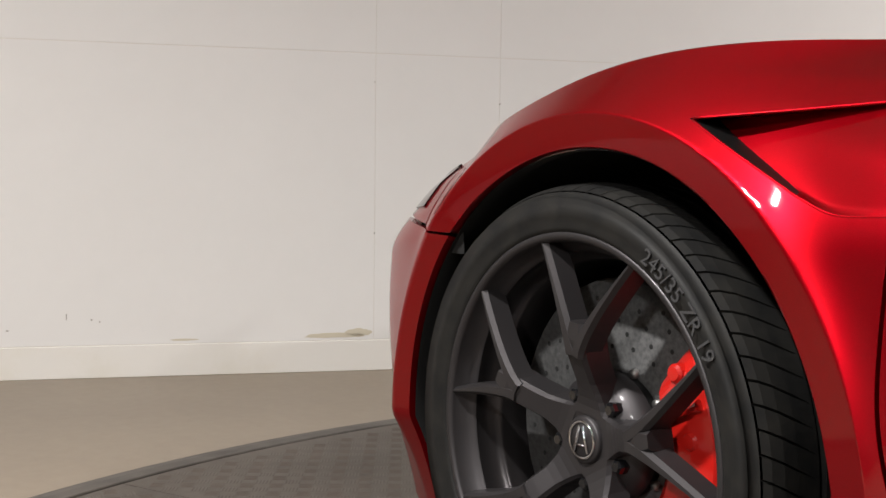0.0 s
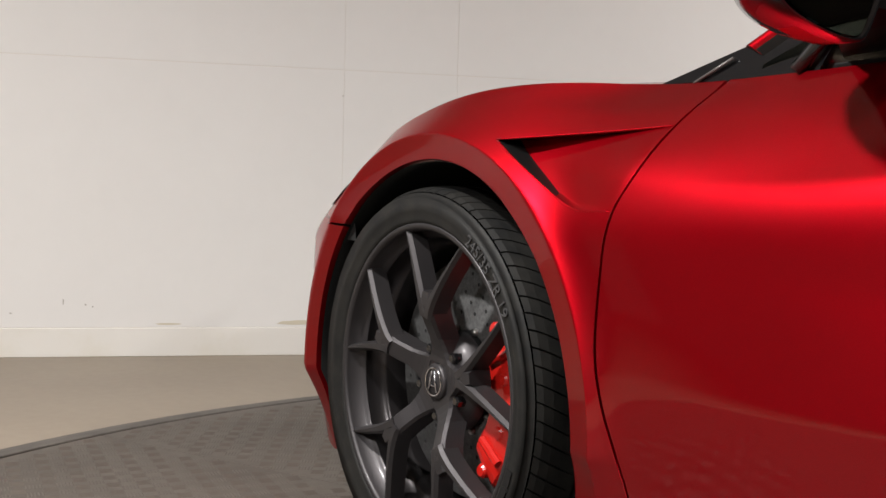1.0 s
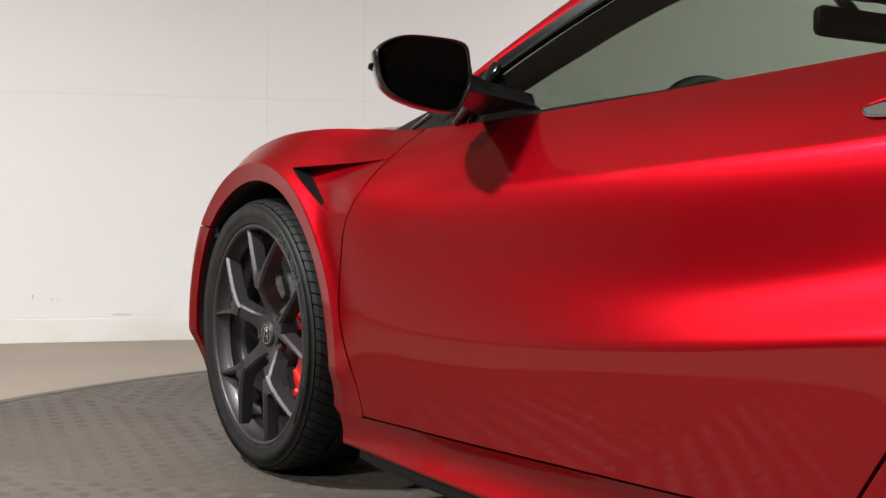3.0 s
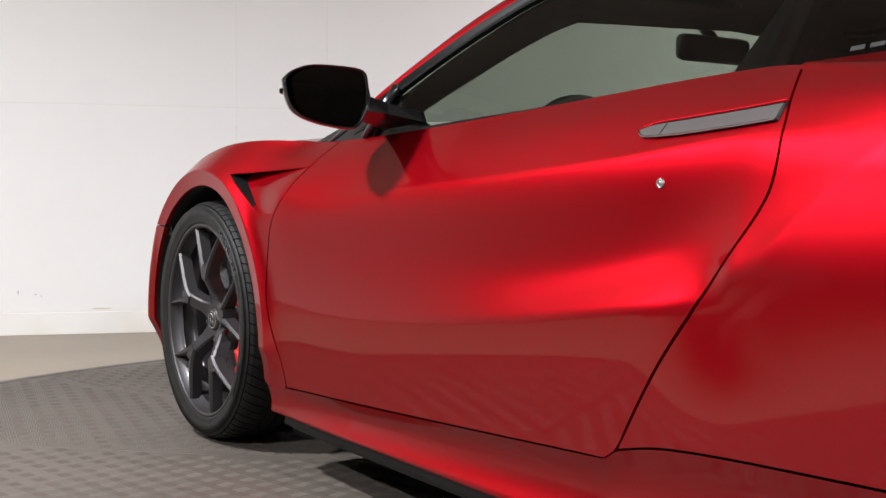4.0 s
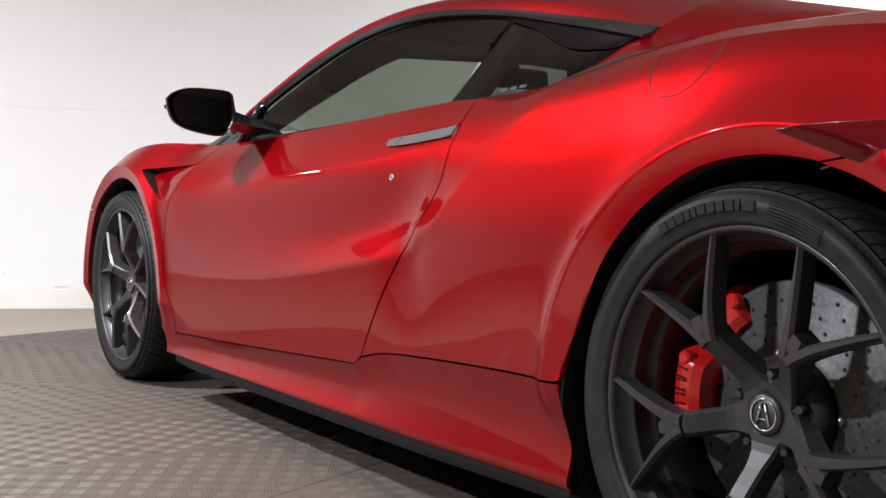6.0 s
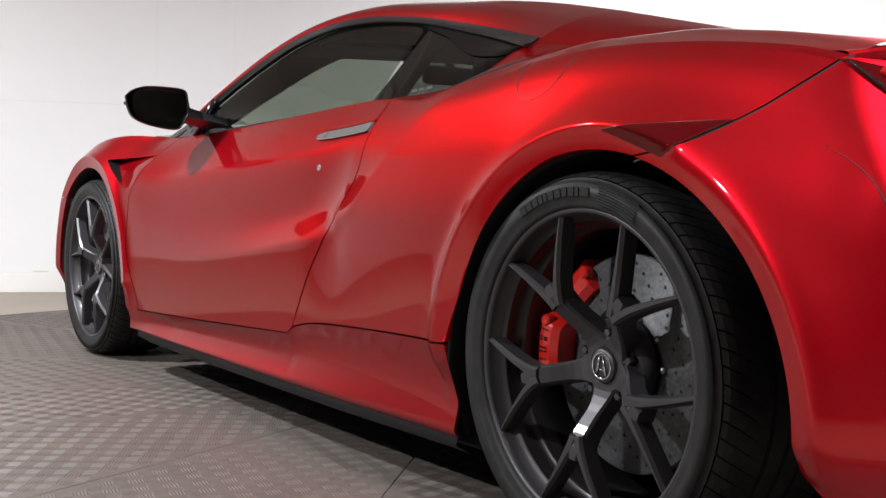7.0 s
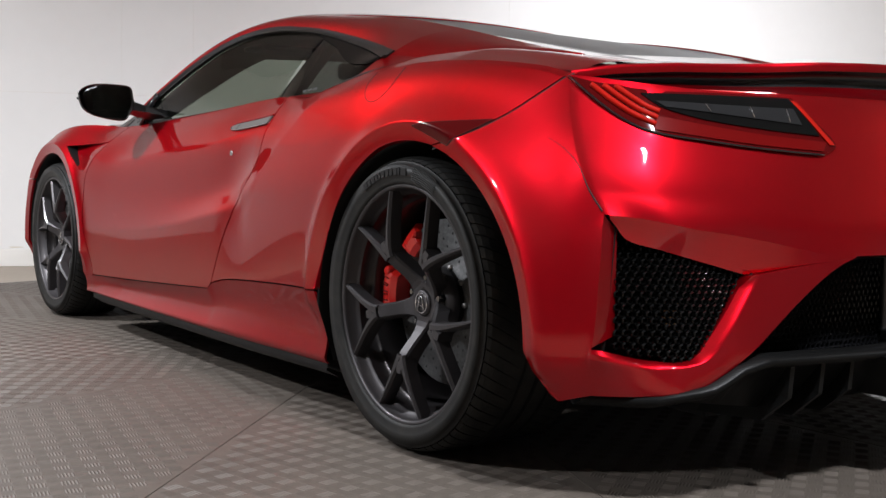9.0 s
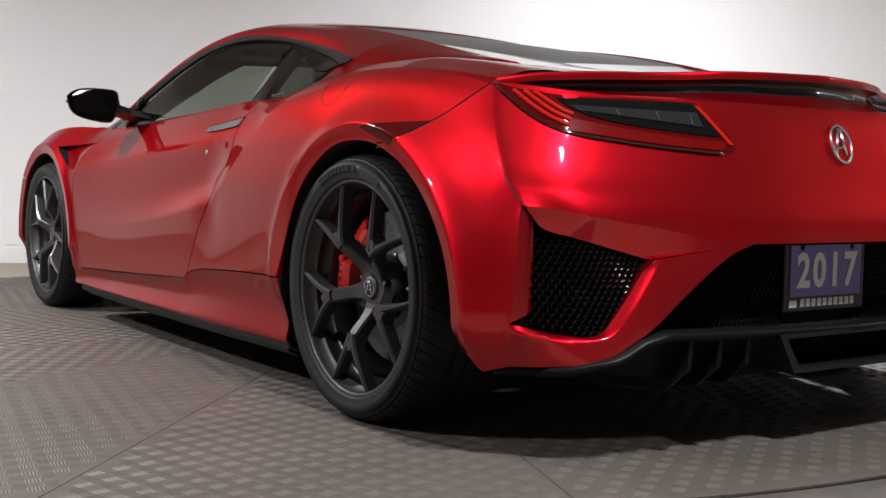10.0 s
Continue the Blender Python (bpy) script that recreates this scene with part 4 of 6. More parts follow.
for s in SIDES:
    cp = corner_pts[s]
    knee = spline([cp[45, 37], cp[45, 44], cp[44, 52], cp[40, 59], cp[36, 64]], 30) + np.array((0.0004, -0.0005 * s, 0))
    part("bumper_seam", tube(knee, list(np.linspace(0.0016, 0.0003, len(knee))), 6), LINER, CAR, "dark crease down the bumper corner")
    k = lambda pts: [(p[0] * s, p[1]) for p in pts]
    # bevel under the tail, down to the top of the side grille
    ub = tail(np.array(k(path(half[:5], half[4:6], n=40))))
    lowline = np.array(k(path([(-0.853, 0.545), (-0.829, 0.512), (-0.754, 0.488), VR], [VR, (-0.50, 0.463), (-0.37, 0.4765)], n=40)))
    lb = tail(lowline)
    lb[:, 0] -= np.interp(np.abs(lowline[:, 0]), [0.45, 0.60, 0.75, 0.85], [0.0, 0.016, 0.034, 0.012])
    part("bumper_bevel", sheet(np.stack([ub, ub * 0.96 + lb * 0.04, (ub + lb) / 2, lb], 1), (1, 0, -0.8), 0.01), PAINT, CAR, "red bevel under the tail")
    # red rim round the side grille: the arm beside the middle grille and the lower edge in one rounded piece
    inner = path(k([VR, (-0.702, 0.322)]), k([(-0.702, 0.322), (-0.716, 0.303), (-0.732, 0.292), (-0.755, 0.288)]), k([(-0.755, 0.288), (-0.80, 0.293), (-0.868, 0.312)]), n=90)
    outer = path(k([(-0.37, 0.4765), (-0.43, 0.455), (-0.655, 0.285), (-0.705, 0.252)]), k([(-0.705, 0.252), (-0.735, 0.238), (-0.80, 0.228), (-0.870, 0.222)]), n=90)
    flat = coons(inner, outer, path(k([VR, (-0.50, 0.463), (-0.37, 0.4765)]), n=46), path(k([(-0.868, 0.312), (-0.870, 0.222)]), n=46))
    rim_pts = tail(flat, 0.001)
    ce = corner_pts[s][-1]
    at_z = np.linspace(0.314, ce[0, 2], 46)
    side = np.stack([np.interp(at_z, ce[:37, 2], ce[:37, 0]), np.interp(at_z, ce[:37, 2], ce[:37, 1]), at_z], 1)
    pull = np.clip((np.linspace(0, 1, 90) - 0.55) / 0.45, 0, 1)[:, None, None] ** 2
    rim_pts = rim_pts + (side - rim_pts[-1])[None] * pull
    before = np.stack([np.interp(at_z, corner_pts[s][-3, :37, 2], corner_pts[s][-3, :37, c]) for c in (0, 1)] + [at_z], 1)
    now, want = rim_pts[-1] - rim_pts[-2], before - side
    want = want / np.linalg.norm(want, axis=1, keepdims=True) * np.linalg.norm(now, axis=1, keepdims=True)
    tau = np.clip((np.arange(90) - 67) / 22.0, 0, 1)[:, None, None]
    rim_pts = rim_pts + 22.0 * (want - now)[None] * tau ** 2 * (tau - 1)
    across = np.linalg.norm(flat - flat[:, :1], axis=-1)
    ends = np.clip(np.minimum(np.arange(90) / 8.0, (89 - np.arange(90)) / 14.0), 0, 1)[:, None]
    rim_pts[..., 0] -= 0.016 * np.clip(1 - across / 0.022, 0, 1) ** 2 * ends
    part("grille_rim", sheet(rim_pts, (1, 0, 0.1), 0.03), PAINT, CAR, "red rounded bumper rim round the side grille")
    # side grille: a dark pocket with a honeycomb
    deep = 0.075
    corners = k([(-0.842, 0.545), (-0.835, 0.535), (-0.600, 0.450), (-0.712, 0.283), (-0.80, 0.288), (-0.858, 0.304)])
    edge = tail(np.array(corners), -0.012)
    back = edge - np.array((deep, 0, 0))
    pocket = part("side_grille", (list(back) + list(edge), [tuple(range(6)) if s > 0 else tuple(range(5, -1, -1))] + [(i, (i + 1) % 6, 6 + (i + 1) % 6, 6 + i) for i in range(6)]), LINER, CAR, "black honeycomb side grille in the bumper", smooth=False)
    at_z = np.linspace(0.316, 0.555, 16)
    bl = np.stack([np.stack([np.interp(at_z, ce[:37, 2], ce[:37, 0]) - 0.005, np.interp(at_z, ce[:37, 2], ce[:37, 1]) + s * 0.004, at_z], 1),
                   np.stack([np.full(16, 1.858), np.full(16, -s * 0.836), np.linspace(0.334, 0.524, 16)], 1)], 1)
    part("grille_blade", sheet(bl, (1, -s * 0.5, 0), 0.02), PAINT, pocket, "red blade at the edge of the grille")
    poly = np.array(k([(-0.836, 0.518), (-0.605, 0.446), (-0.715, 0.286), (-0.80, 0.294), (-0.836, 0.308)]))
    cells = []
    pitch = 0.0136
    for iy in range(-40, 41):
        for iz in range(0, 36):
            cy = s * -0.72 + (iy + 0.5 * (iz % 2)) * pitch
            cz = 0.28 + iz * pitch * 0.866
            if not inside(poly, cy, cz):
                continue
            ringv = []
            for rad, dx in ((0.0077, -0.003), (0.0056, 0.0), (0.0050, -0.013)):
                for h6 in range(6):
                    a = radians(60 * h6 + 30)
                    ringv.append((0, cy + rad * math.cos(a), cz + rad * math.sin(a), dx))
            xs0 = float(rear_x(np.array([cy]), np.array([cz]))[0]) - float(np.interp(cz, [0.29, 0.42, 0.50], [0.014, 0.024, 0.040]))
            vv = [(xs0 + q[3], q[1], q[2]) for q in ringv]
            ff = [(r6 * 6 + h6, r6 * 6 + (h6 + 1) % 6, (r6 + 1) * 6 + (h6 + 1) % 6, (r6 + 1) * 6 + h6) for r6 in range(2) for h6 in range(6)]
            cells.append((vv, ff))
    if s > 0:
        part("honeycomb", join(*cells), GRILLE, pocket, "gloss black honeycomb mesh", smooth=False)
        amb = tail(np.array([(-0.742, 0.345), (-0.722, 0.345), (-0.722, 0.385), (-0.742, 0.385)]), -0.055)
        part("reflector", prism(amb, (-1, 0, 0), 0.01), AMBER, pocket, "small amber reflector behind the mesh")
    else:
        part("honeycomb", join(*cells), GRILLE, pocket, "gloss black honeycomb mesh", smooth=False)

# middle grille with the plate
mid = path([(-0.705, 0.252), (-0.43, 0.452), (-0.37, 0.474)], [(-0.37, 0.474), (0.37, 0.474)], [(0.37, 0.474), (0.43, 0.452), (0.705, 0.252)], n=50)
bottom_z = 0.262
back = [(1.905, p[0], p[1]) for p in mid] + [(1.905, 0.70, bottom_z - 0.02), (1.905, -0.70, bottom_z - 0.02)]
grille = part("rear_grille", (back, [tuple(range(len(back)))[::-1]]), LINER, CAR, "black middle grille", smooth=False)
rimmed = tail(np.array(mid), -0.001)
part("grille_lip", sheet(np.stack([rimmed, rimmed + np.array((-0.09, 0, -0.004))], 1), (0, 0, -1)), BLACK_PLASTIC, grille)
cells = []
pitch = 0.0150
poly = np.array([tuple(p) for p in mid])
for iy in range(-50, 51):
    for iz in range(0, 18):
        cy, cz = (iy + 0.5 * (iz % 2)) * pitch, 0.262 + iz * pitch * 0.866
        if not inside(poly, cy, cz) or abs(cy) < 0.14:
            continue
        ringv = [(rad, radians(60 * h6 + 30), dx) for rad, dx in ((0.0086, -0.004), (0.0064, 0.0), (0.0056, -0.012)) for h6 in range(6)]
        cells.append(([(1.930 + d, cy + rad * math.cos(a), cz + rad * math.sin(a)) for rad, a, d in ringv], [(r6 * 6 + h6, r6 * 6 + (h6 + 1) % 6, (r6 + 1) * 6 + (h6 + 1) % 6, (r6 + 1) * 6 + h6) for r6 in range(2) for h6 in range(6)]))
part("honeycomb", join(*cells), BLACK_GLOSS, grille, "gloss black honeycomb mesh", smooth=False)

plate = part("number_plate", box(1.936, 1.944, -0.150, 0.150, 0.308, 0.478, 0.004), PLATE_BLACK, CAR, "dealer plate in a black frame")
part("plate_insert", box(1.9445, 1.947, -0.132, 0.132, 0.344, 0.470, 0.001), PURPLE, plate, "purple plate insert")
for i, figure in enumerate("2017"):
    shape = lettering(figure, 0.112, 0.0006, 0.0035)
    part("figure", ([(1.948 + v[2], v[0] * 0.86 + (-0.087 + 0.058 * i), 0.402 + v[1]) for v in shape[0]], shape[1]), WHITE_PRINT, plate, "white figure " + figure, smooth=False)
bars = [box(1.9445, 1.946, -0.092 + 0.0208 * i, -0.092 + 0.0208 * i + 0.014, 0.320, 0.338) for i in range(10)]
for i, b in enumerate(bars):
    part("print_bar", b, WHITE_PRINT, plate)
part("print_bar", box(1.9445, 1.946, -0.132, -0.106, 0.319, 0.336), WHITE_PRINT, plate)
for s in (-0.1, 0.1):
    part("plate_screw", moved(revolve([(0.0, 0.004), (0.006, 0.003), (0.007, 0.0)], 12, "z"), pose(1.947, s * 0.93, 0.460, 0, 90, 0)), BLACK_PLASTIC, plate)

# diffuser with fins and the middle exhaust
DIFF = []
for y in np.linspace(-0.87, 0.87, 90):
    ay = abs(y)
    zt = float(np.interp(ay, [0.0, 0.28, 0.60, 0.655, 0.705, 0.80, 0.87], [0.288, 0.290, 0.298, 0.282, 0.250, 0.226, 0.220]))
    zb = float(np.interp(ay, [0.0, 0.30, 0.55, 0.66, 0.72, 0.87], [0.185, 0.185, 0.190, 0.205, 0.226, 0.210]))
    xt = float(np.interp(ay, [0.0, 0.60, 0.72, 0.80, 0.87], [2.045, 2.022, 1.985, 1.925, 1.80])) + 0.006
    xb = xt - float(np.interp(ay, [0.0, 0.5, 0.87], [0.10, 0.09, 0.03]))
    DIFF.append([(xt - 0.05, y, zt + 0.002), (xt, y, zt), (xt + 0.003, y, zt - 0.012), (xt - 0.02, y, zt - 0.022), (xb, y, zb), (xb - float(np.interp(ay, [0.62, 0.74], [0.25, 0.04])), y, float(np.interp(ay, [0.60, 0.72], [0.165, zb + 0.004])))])
part("diffuser", sheet(np.array(DIFF), (1, 0, -0.2)), DIFFUSER, CAR, "black rear diffuser")
for s in SIDES:
    for y in (0.36, 0.45, 0.54):
        fin = [(2.020, s * -y, 0.276), (2.015, s * -y, 0.215), (1.96, s * -(y + 0.008), 0.165), (1.80, s * -(y + 0.01), 0.155), (1.85, s * -y, 0.24)]
        part("diffuser_fin", prism(fin, (0, 1, 0), 0.012), DIFFUSER, CAR, "black diffuser fin")
trap = [(-0.275, 0.272), (0.275, 0.272), (0.225, 0.196), (-0.225, 0.196)]


def exhaust_ring(grow, x0, x1):
    o = [(x, y * grow, 0.234 + (z - 0.234) * (1 + (grow - 1) * 3)) for x, g2 in ((x0, 0), (x1, 0)) for y, z in trap]
    return o


ex = exhaust_ring(1.06, 2.052, 1.90)
ei = exhaust_ring(0.97, 2.052, 1.86)
verts = ex + ei
faces = [(0, 1, 5, 4), (1, 2, 6, 5), (2, 3, 7, 6), (3, 0, 4, 7)]
faces += [(0, 8, 9, 1), (1, 9, 10, 2), (2, 10, 11, 3), (3, 11, 8, 0)] + [(8, 12, 13, 9), (9, 13, 14, 10), (10, 14, 15, 11), (11, 15, 12, 8)]
exhaust = part("exhaust_surround", (verts, faces), BLACK_PLASTIC, CAR, "black trapezoid exhaust surround", smooth=False)
part("exhaust_inside", (ei[4:], [(0, 1, 2, 3)]), LINER, exhaust)

# rear lights
for s in SIDES:
    k = lambda pts: [(p[0] * s, p[1]) for p in pts]
    o1 = k([(-0.841, 0.809), (-0.826, 0.773), (-0.799, 0.732), (-0.767, 0.709), (-0.657, 0.692), (-0.536, 0.680), (-0.401, 0.672)])
    o2 = k([(-0.841, 0.812), (-0.805, 0.798), (-0.738, 0.786), (-0.593, 0.7855), (-0.441, 0.782)])
    lamp = tail_panel("rear_light", o1, o2, [o1[0], o2[0]], [o1[-1], k([(-0.360, 0.690)])[0], k([(-0.395, 0.735)])[0], o2[-1]], 70, 24, LAMP_RED, 0.006, 0.02, label="wide red rear light with a smoked lens", parent=CAR)
    d1, d2 = k([(-0.757, 0.777), (-0.738, 0.757), (-0.678, 0.737), (-0.529, 0.718), (-0.400, 0.709)]), k([(-0.757, 0.780), (-0.600, 0.7805), (-0.452, 0.780)])
    tail_panel("smoked_lens", d1, d2, [d1[0], d2[0]], [d1[-1], d2[-1]], 40, 14, LAMP_DARK, 0.009, 0.004, label="smoked lens", parent=lamp)
    e1, e2 = k([(-0.728, 0.7545), (-0.580, 0.741), (-0.442, 0.729)]), k([(-0.742, 0.7655), (-0.573, 0.7615), (-0.451, 0.7600)])
    tail_panel("clear_lens", e1, e2, [e1[0], e2[0]], [e1[-1], e2[-1]], 30, 10, LAMP_CLEAR, 0.0115, 0.003, label="clear reversing lens", parent=lamp)
    for q in (0.30, 0.62, 0.90):
        c = tail(np.array([(s * (-0.742 + 0.295 * q + 0.006), 0.7640 - 0.005 * q), (s * (-0.728 + 0.286 * q), 0.7560 - 0.024 * q)]), 0.0132)
        part("lens_rib", tube(c, 0.0010, 5), CHROME, lamp, "bright rib in the lens")
    # light guides: three nested arcs at the corner that run on along the foot, and a bar at the inner end
    for j, (off, mat) in enumerate(((0.010, LAMP_TUBE), (0.026, LAMP_TUBE), (0.042, LAMP_TUBE))):
        arcs_at = [(-0.829 + off * 0.95, 0.797 - off * 0.10), (-0.812 + off * 0.90, 0.764 + off * 0.20), (-0.788 + off * 0.75, 0.735 + off * 0.45), (-0.758 + off * 0.45, 0.714 + off * 0.75)]
        part("light_guide", tube(tail(spline(k(arcs_at), 30), 0.0065), 0.0052, 10), mat, lamp, "bright red light guide")
    f1, f2 = k([(-0.760, 0.7115), (-0.657, 0.6985), (-0.536, 0.6865), (-0.401, 0.679)]), k([(-0.748, 0.7370), (-0.657, 0.7220), (-0.536, 0.7075), (-0.386, 0.697)])
    tail_panel("light_guide", f1, f2, [f1[0], f2[0]], [f1[-1], f2[-1]], 40, 6, LAMP_STRIP, 0.0085, 0.004, label="dim red light guide", parent=lamp)
    g1, g2 = k([(-0.366, 0.692), (-0.403, 0.735), (-0.438, 0.776)]), k([(-0.380, 0.692), (-0.416, 0.735), (-0.449, 0.776)])
    tail_panel("light_bar", g1, g2, [g1[0], g2[0]], [g1[-1], g2[-1]], 20, 4, LAMP_TUBE, 0.0095, 0.004, label="red bar at the inner end of the lamp", parent=lamp)
    edge = tail(spline(o1, 50), 0.006)
    part("lamp_rim", tube(edge, 0.0022, 6), BLACK_GLOSS, lamp)

# tail spoiler: a lip that bows out to the rear
ws = np.exp(-0.5 * (np.arange(-6, 7) / 2.2) ** 2)
ya = np.linspace(-0.90, 0.90, 241)
xe_a = np.interp(np.abs(ya), [0, 0.18, 0.30, 0.38, 0.46, 0.60, 0.80, 0.84], [1.922, 1.905, 1.862, 1.815, 1.785, 1.760, 1.728, 1.716])
up_a = np.interp(np.abs(ya), [0, 0.28, 0.38, 0.60, 0.74, 0.84], [0.868, 0.863, 0.857, 0.848, 0.837, 0.820])
xe_a, up_a = np.convolve(xe_a, ws / ws.sum(), "same"), np.convolve(up_a, ws / ws.sum(), "same")
rows = []
for y, xe, up in zip(ya, xe_a, up_a):
    if abs(y) > 0.838:
        continue
    rows.append([(xe - 0.17, y, min(0.858, up + 0.008)), (xe - 0.07, y, up + 0.001), (xe - 0.020, y, up + 0.004), (xe - 0.008, y, up + 0.003), (xe - 0.003, y, up), (xe - 0.003, y, up - 0.006), (xe - 0.005, y, up - 0.015)])
part("spoiler", sheet(np.array(rows), (0.1, 0, 1)), PAINT, CAR, "red tail spoiler lip")
rows2, rows3 = [], []
for r6 in rows:
    lip = r6[-1]
    low_z = float(np.interp(lip[1], TAIL_TOP[:, 0], TAIL_TOP[:, 1]))
    foot = float(rear_x(np.array([abs(lip[1])]), np.array([low_z]))[0])
    deep = min(lip[0] - 0.024, foot - 0.030)
    mid_z = low_z + 0.45 * (lip[2] - low_z) * min(1, (0.838 - abs(lip[1])) / 0.05)
    rows2.append([lip, (lip[0] - 0.030, lip[1], lip[2] - 0.004), (deep - 0.01, lip[1], (lip[2] + mid_z) / 2), (deep, lip[1], mid_z)])
    rows3.append([(deep, lip[1], mid_z), (deep * 0.6 + foot * 0.4, lip[1], low_z * 0.65 + mid_z * 0.35), (foot - 0.006, lip[1], low_z + 0.002), (foot + 0.001, lip[1], low_z - 0.001)])
part("spoiler_recess", sheet(np.array(rows2), (1, 0, -0.3)), BLACK_GLOSS, CAR, "gloss black recess under the spoiler")
part("tail_shelf", sheet(np.array(rows3), (0.3, 0, 1)), PAINT, CAR, "red shelf under the spoiler")
emblem = [tube([(float(rear_x(np.array([0.036 * math.cos(a)]), np.array([0.706 + 0.044 * math.sin(a)]))[0]) + 0.006, 0.036 * math.cos(a), 0.706 + 0.044 * math.sin(a)) for a in np.linspace(0, 2 * math.pi, 41)], 0.004, 8, False)]
for s in (-1, 1):
    emblem.append(tube([(1.962, 0.004 * s, 0.742), (1.976, 0.020 * s, 0.676)], 0.0045, 6))
emblem.append(tube([(1.970, -0.013, 0.697), (1.970, 0.013, 0.697)], 0.003, 6))
part("badge", join(*emblem), CHROME, CAR, "chrome oval badge")
for i in range(5):
    part("lettering_bar", box(1.950, 1.956, 0.44 + 0.035 * i, 0.465 + 0.035 * i, 0.695, 0.715, 0.002), CHROME, CAR, "chrome lettering bar")

# ---------------------------------------------------------------- wheels and brakes
BARREL = material("dark_barrel", (0.045, 0.041, 0.042), 0.30, 0.75)
def beam(centre_line, widths, depth, flank_w=0.006):
    """A spoke: a ridge along points (x, y, z) whose front faces -y, with sloping sides."""
    p = np.array(centre_line, float)
    verts, faces = [], []
    n = len(p)
    for i in range(n):
        d = p[min(i + 1, n - 1)] - p[max(i - 1, 0)]
        d = np.array((d[0], 0, d[2])) / (np.hypot(d[0], d[2]) + 1e-9)
        side = np.array((-d[2], 0, d[0]))
        w = widths[i] / 2
        for off, y in ((-w - flank_w, depth), (-w - 0.001, 0.006), (-w + 0.003, 0.0), (w - 0.003, 0.0), (w + 0.001, 0.006), (w + flank_w, depth)):
            verts.append(p[i] + side * off + np.array((0, y, 0)))
    for i in range(n - 1):
        for k in range(5):
            faces.append((i * 6 + k, (i + 1) * 6 + k, (i + 1) * 6 + k + 1, i * 6 + k + 1))
    faces += [tuple(range(6))[::-1], tuple((n - 1) * 6 + k for k in range(6))]
    return verts, faces


def tyre_shapes(R, width, bead, pitches=76):
    h = width / 2
    wall = [(bead, -h + 0.014), (bead + 0.002, -h + 0.009), (bead + 0.008, -h + 0.0055), (bead + 0.012, -h + 0.0062), (bead + 0.020, -h + 0.002), (bead + 0.042, -h), (R - 0.022, -h + 0.0035), (R - 0.012, -h + 0.010)]
    side = join(revolve(wall, 128), revolve([(r, -o) for r, o in wall], 128))
    ribs = [-h + 0.012, -h + 0.020, -h + 0.034, -h + 0.052]
    tops = [(R - 0.0105, ribs[0]), (R - 0.0055, ribs[1]), (R - 0.0018, ribs[2]), (R - 0.0004, ribs[3])]
    prof = list(tops)
    for g in (-0.034, 0.0, 0.034):
        g *= width / 0.245
        prof += [(R, g - 0.0055), (R - 0.007, g - 0.0045), (R - 0.007, g + 0.0045), (R, g + 0.0055)]
    prof += [(r, -o) for r, o in tops[::-1]]
    verts, faces = [], []
    marks = [0.0, 0.035, 0.09, 0.125, 0.55]
    k = len(prof)
    rings = pitches * len(marks)
    for j in range(pitches):
        for mi, mk in enumerate(marks):
            for q, (r, o) in enumerate(prof):
                t = 2 * math.pi * (j + mk) / pitches + 1.6 * (abs(o) - h) * (1 if o < 0 else -1)
                cut = mi in (1, 2) and (q < 4 or q >= k - 4)
                rr = r - (0.0055 if cut else 0)
                verts.append((rr * math.cos(t), o, rr * math.sin(t)))
    for i in range(rings):
        j = (i + 1) % rings
        for q in range(k - 1):
            faces.append((i * k + q, j * k + q, j * k + q + 1, i * k + q + 1))
    return side, (verts, faces)


def on_side(shape, r, angle, y, flip=False):
    """Lettering bent round the sidewall at radius r; angle: its middle, in degrees."""
    out = []
    for v in shape[0]:
        a = radians(angle) - v[0] / r
        out.append(((r + v[1]) * math.cos(a), y - v[2], (r + v[1]) * math.sin(a)))
    return out, shape[1]


